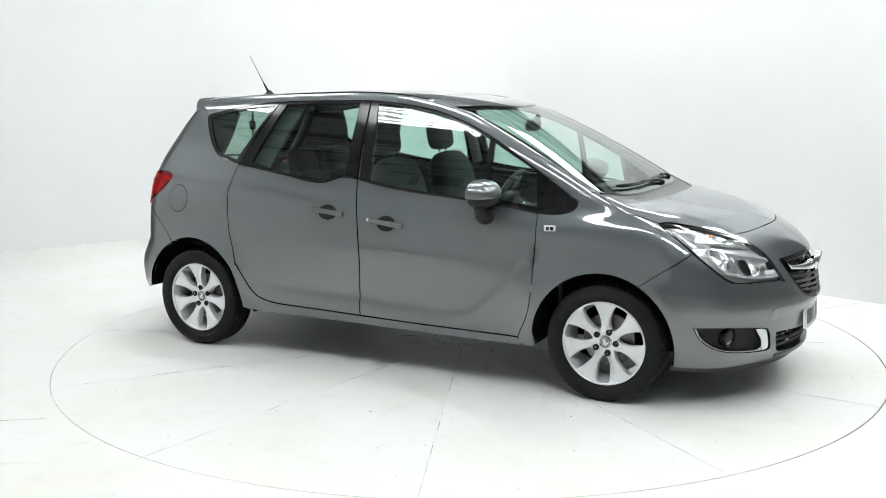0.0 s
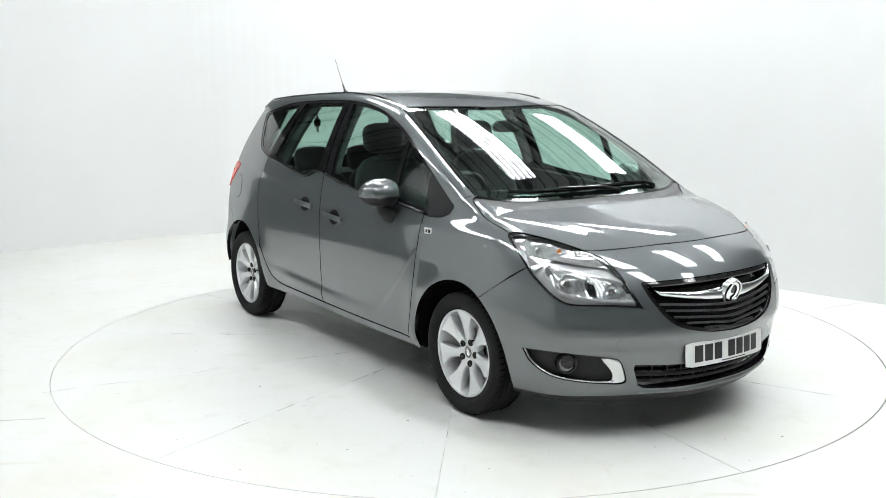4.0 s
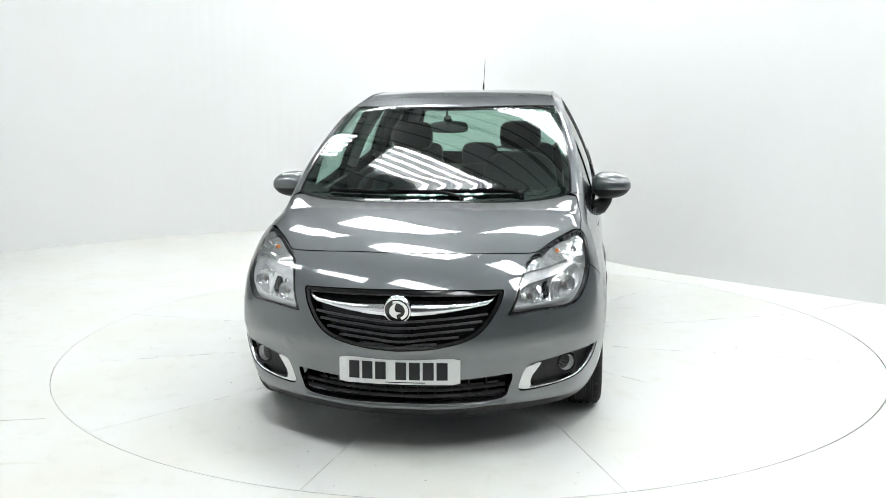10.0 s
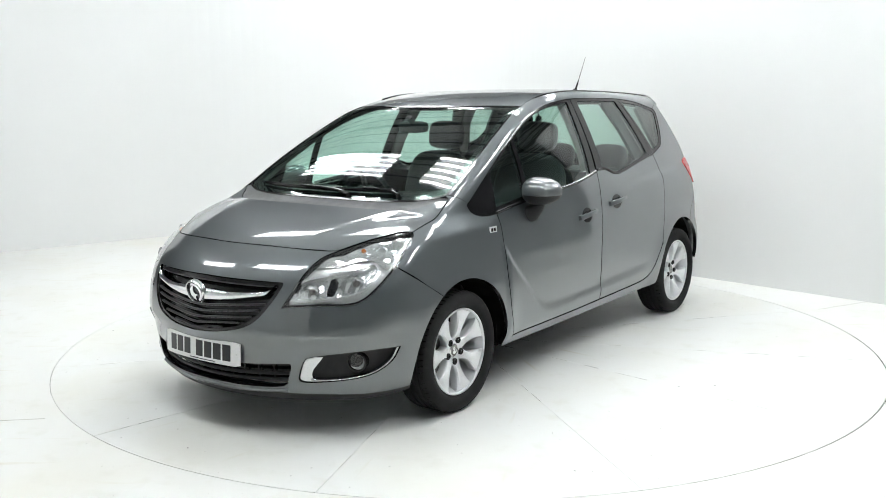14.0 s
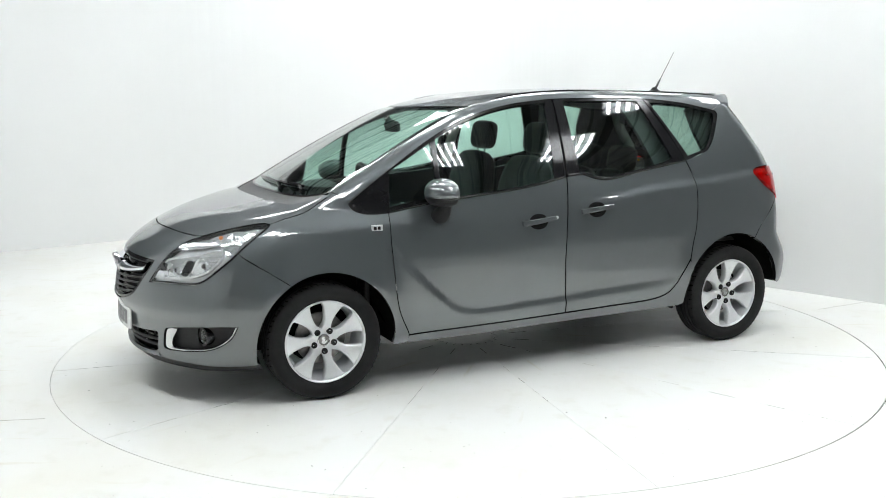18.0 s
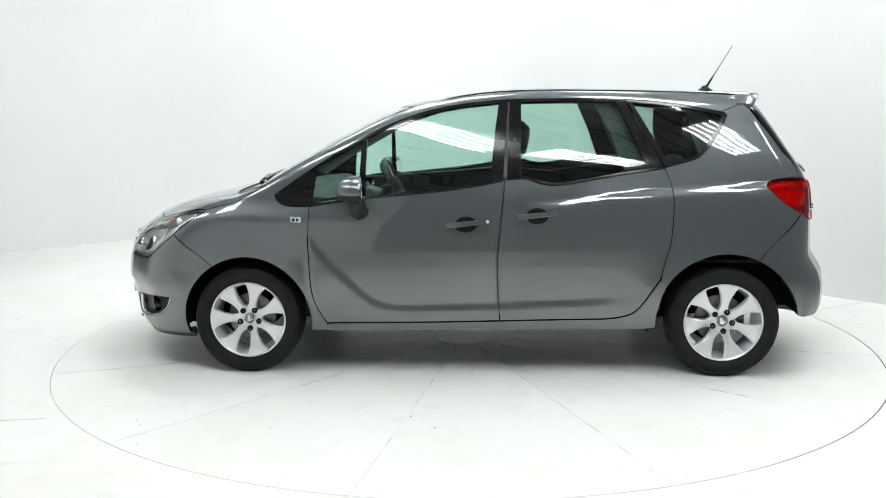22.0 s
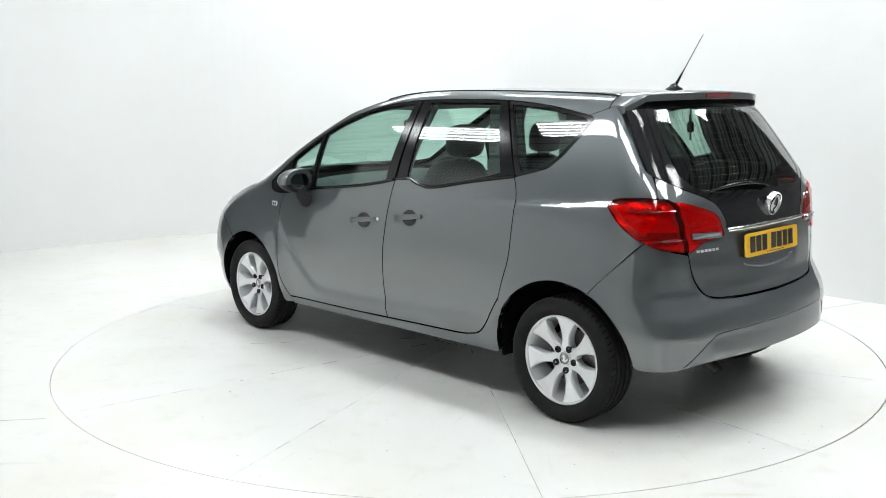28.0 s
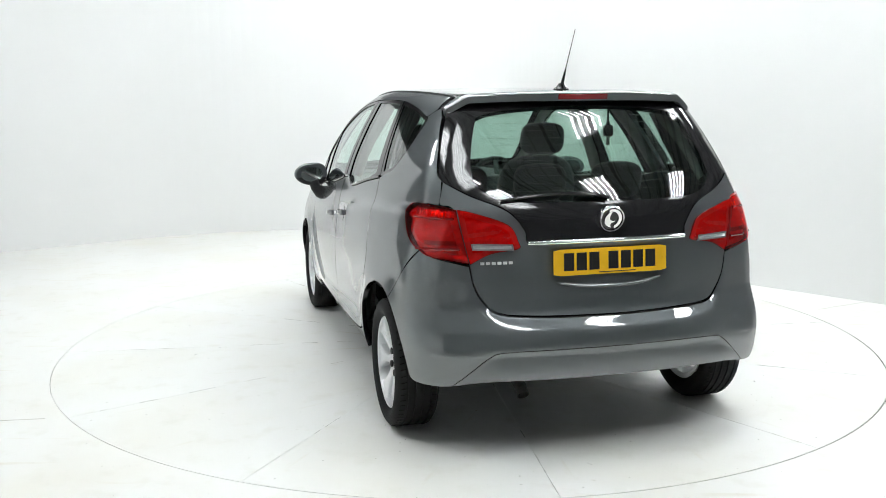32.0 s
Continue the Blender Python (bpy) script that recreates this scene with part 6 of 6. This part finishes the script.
def cushion(bm, size, m, bulge=0.12):
    """A padded block with rounded edges and domed faces."""
    b = bmesh.new()
    bmesh.ops.create_cube(b, size=2)
    bmesh.ops.subdivide_edges(b, edges=b.edges[:], cuts=7, use_grid_fill=True)
    for q in b.verts:
        x, y, z = q.co
        k = (abs(x) ** 3.6 + abs(y) ** 3.6 + abs(z) ** 3.6) ** (1 / 3.6)
        q.co = Vector((x / k * size[0] / 2, y / k * size[1] / 2, z / k * size[2] / 2))
    bmesh.ops.transform(b, matrix=m, verts=b.verts)
    me = bpy.data.meshes.new("tmp")
    b.to_mesh(me)
    b.free()
    bm.from_mesh(me)
    bpy.data.meshes.remove(me)


def seat(x, y, width=0.50, top_z=1.20, headrest_z=1.295, rest=True):
    bm = bmesh.new()
    cushion(bm, (0.54, width, 0.20), pose(x + 0.23, y, 0.55, 0, -8, 0))
    s = part("seat", bm, CLOTH, car, "dark grey cloth seat", True)
    bm = bmesh.new()
    h = top_z - 0.50
    cushion(bm, (0.16, width, h), pose(x - 0.10, y, 0.50 + h / 2, 0, -14, 0))
    part("backrest", bm, CLOTH, s, "", True)
    if rest:
        bm = bmesh.new()
        cushion(bm, (0.10, 0.27, 0.19), pose(x - 0.235, y, headrest_z, 0, -10, 0))
        part("headrest", bm, CLOTH, s, "", True)
        for d in (-0.05, 0.05):
            bm = bmesh.new()
            tube(bm, [(x - 0.20, y + d, top_z - 0.05), (x - 0.23, y + d, headrest_z - 0.06)], 0.006, 6)
            part("headrest_post", bm, CHROME, s)
    return s


seat(0.02, 0.36)
seat(0.02, -0.36)
for y, w in ((0.42, 0.44), (0.0, 0.36), (-0.42, 0.44)):
    seat(-0.86, y, w, 1.06, 1.115)
bm = bmesh.new()
box(bm, (0.52, 1.12, 0.02), pose(-1.40, 0, 1.00), 0.005)
part("parcel_shelf", bm, CABIN, car)
bm = bmesh.new()
v, f = [], []
NY = 24
for i in range(NY + 1):
    y = 0.70 * (2 * i / NY - 1)
    s = (abs(y) / 0.70) ** 2
    hump = 0.035 * math.exp(-((y + 0.36) / 0.17) ** 2)
    pts = [(1.26 - 0.20 * s, 1.01 - 0.0 * s), (1.12 - 0.14 * s, 1.03 + hump * 0.3), (0.95 - 0.05 * s, 1.02 + hump), (0.84, 0.985 + hump), (0.78, 0.93), (0.78, 0.80), (0.84, 0.70), (0.92, 0.45)]
    v += [(x, y, z - 0.03 * s) for x, z in pts]
for i in range(NY):
    for j in range(7):
        f.append((i * 8 + j, i * 8 + j + 1, (i + 1) * 8 + j + 1, (i + 1) * 8 + j))
vs = [bm.verts.new(q) for q in v]
for q in f:
    bm.faces.new([vs[i] for i in q])
bmesh.ops.recalc_face_normals(bm, faces=bm.faces)
dash = part("dashboard", bm, CABIN, car, "dark grained dashboard", True)
bm = bmesh.new()
box(bm, (0.10, 0.20, 0.38), pose(0.76, 0, 0.80, 0, -18, 0), 0.02)
part("centre_console", bm, CABIN_GREY, dash)
for y in (-0.58, 0.58):
    bm = bmesh.new()
    lathe(bm, [(0.045, 0.0), (0.05, 0.01), (0.035, 0.012), (0.0001, 0.006)], 24, pose(0.79, y, 0.93, 0, 0, 90))
    part("air_vent", bm, SATIN, dash, "", True)
W = pose(0.60, -0.36, 0.955) @ pose(0, 0, 0, 0, 24, 0) @ pose(0, 0, 0, 0, 0, 90)
bm = bmesh.new()
lathe(bm, [(0.185 + 0.016 * math.cos(2 * math.pi * k / 10), 0.016 * math.sin(2 * math.pi * k / 10)) for k in range(10)], 48, W, closed=True)
sw = part("steering_wheel", bm, CABIN, car, "black steering wheel", True)
bm = bmesh.new()
cushion(bm, (0.17, 0.06, 0.13), W)
part("wheel_boss", bm, CABIN, sw, "", True)
for a in (0, 180, 270):
    bm = bmesh.new()
    box(bm, (0.12, 0.02, 0.035), W @ pose(0, 0, 0, 0, a, 0) @ pose(0.115, 0, 0), 0.006)
    part("wheel_spoke", bm, SATIN, sw)
bm = bmesh.new()
tube(bm, [(0.95, -0.36, 0.82), (0.62, -0.36, 0.95)], 0.04, 10)
part("steering_column", bm, CABIN, sw)
bm = bmesh.new()
cushion(bm, (0.035, 0.215, 0.068), pose(0.60, 0.0, 1.375, 0, 8, 0))
part("rear_view_mirror", bm, CABIN, windscreen, "black interior mirror", True)
bm = bmesh.new()
tube(bm, [(0.61, 0, 1.40), (0.64, 0, 1.43)], 0.018, 10)
part("mirror_stalk", bm, CABIN, windscreen)
bm = bmesh.new()
box(bm, (1.9, 1.40, 0.03), pose(-0.05, 0, 0.36), 0.01)
box(bm, (0.75, 1.05, 0.03), pose(-1.45, 0, 0.60), 0.01)
box(bm, (0.03, 1.30, 0.60), pose(1.02, 0, 0.60), 0.01)
part("cabin_floor", bm, CABIN, car)

bm = bmesh.new()
tube(bm, [(-1.29, -0.277, 1.52), (-1.285, -0.277, 1.44), (-1.29, -0.277, 1.40)], 0.012, 8, flat=0.4)
belt = part("belt_strap", bm, CABIN, car, "black centre seat belt hanging from the roof", True)
bm = bmesh.new()
cushion(bm, (0.025, 0.05, 0.06), pose(-1.29, -0.277, 1.375))
part("belt_buckle", bm, CABIN, belt, "", True)
bm = bmesh.new()
box(bm, (0.003, 0.018, 0.05), pose(-1.29, -0.277, 1.33), 0.001)
part("belt_tongue", bm, STEEL, belt)

# ---- what moves ----
def motions():
    steps = [k * 1.0 for k in range(33)]
    walk(car, [(t, pose(0, 0, -0.012, 0, 0, START + RATE * t) @ Matrix.Translation(-AXIS)) for t in steps])
    walk(turntable, [(t, pose(0, 0, 0, 0, 0, START + RATE * t)) for t in steps])


motions()
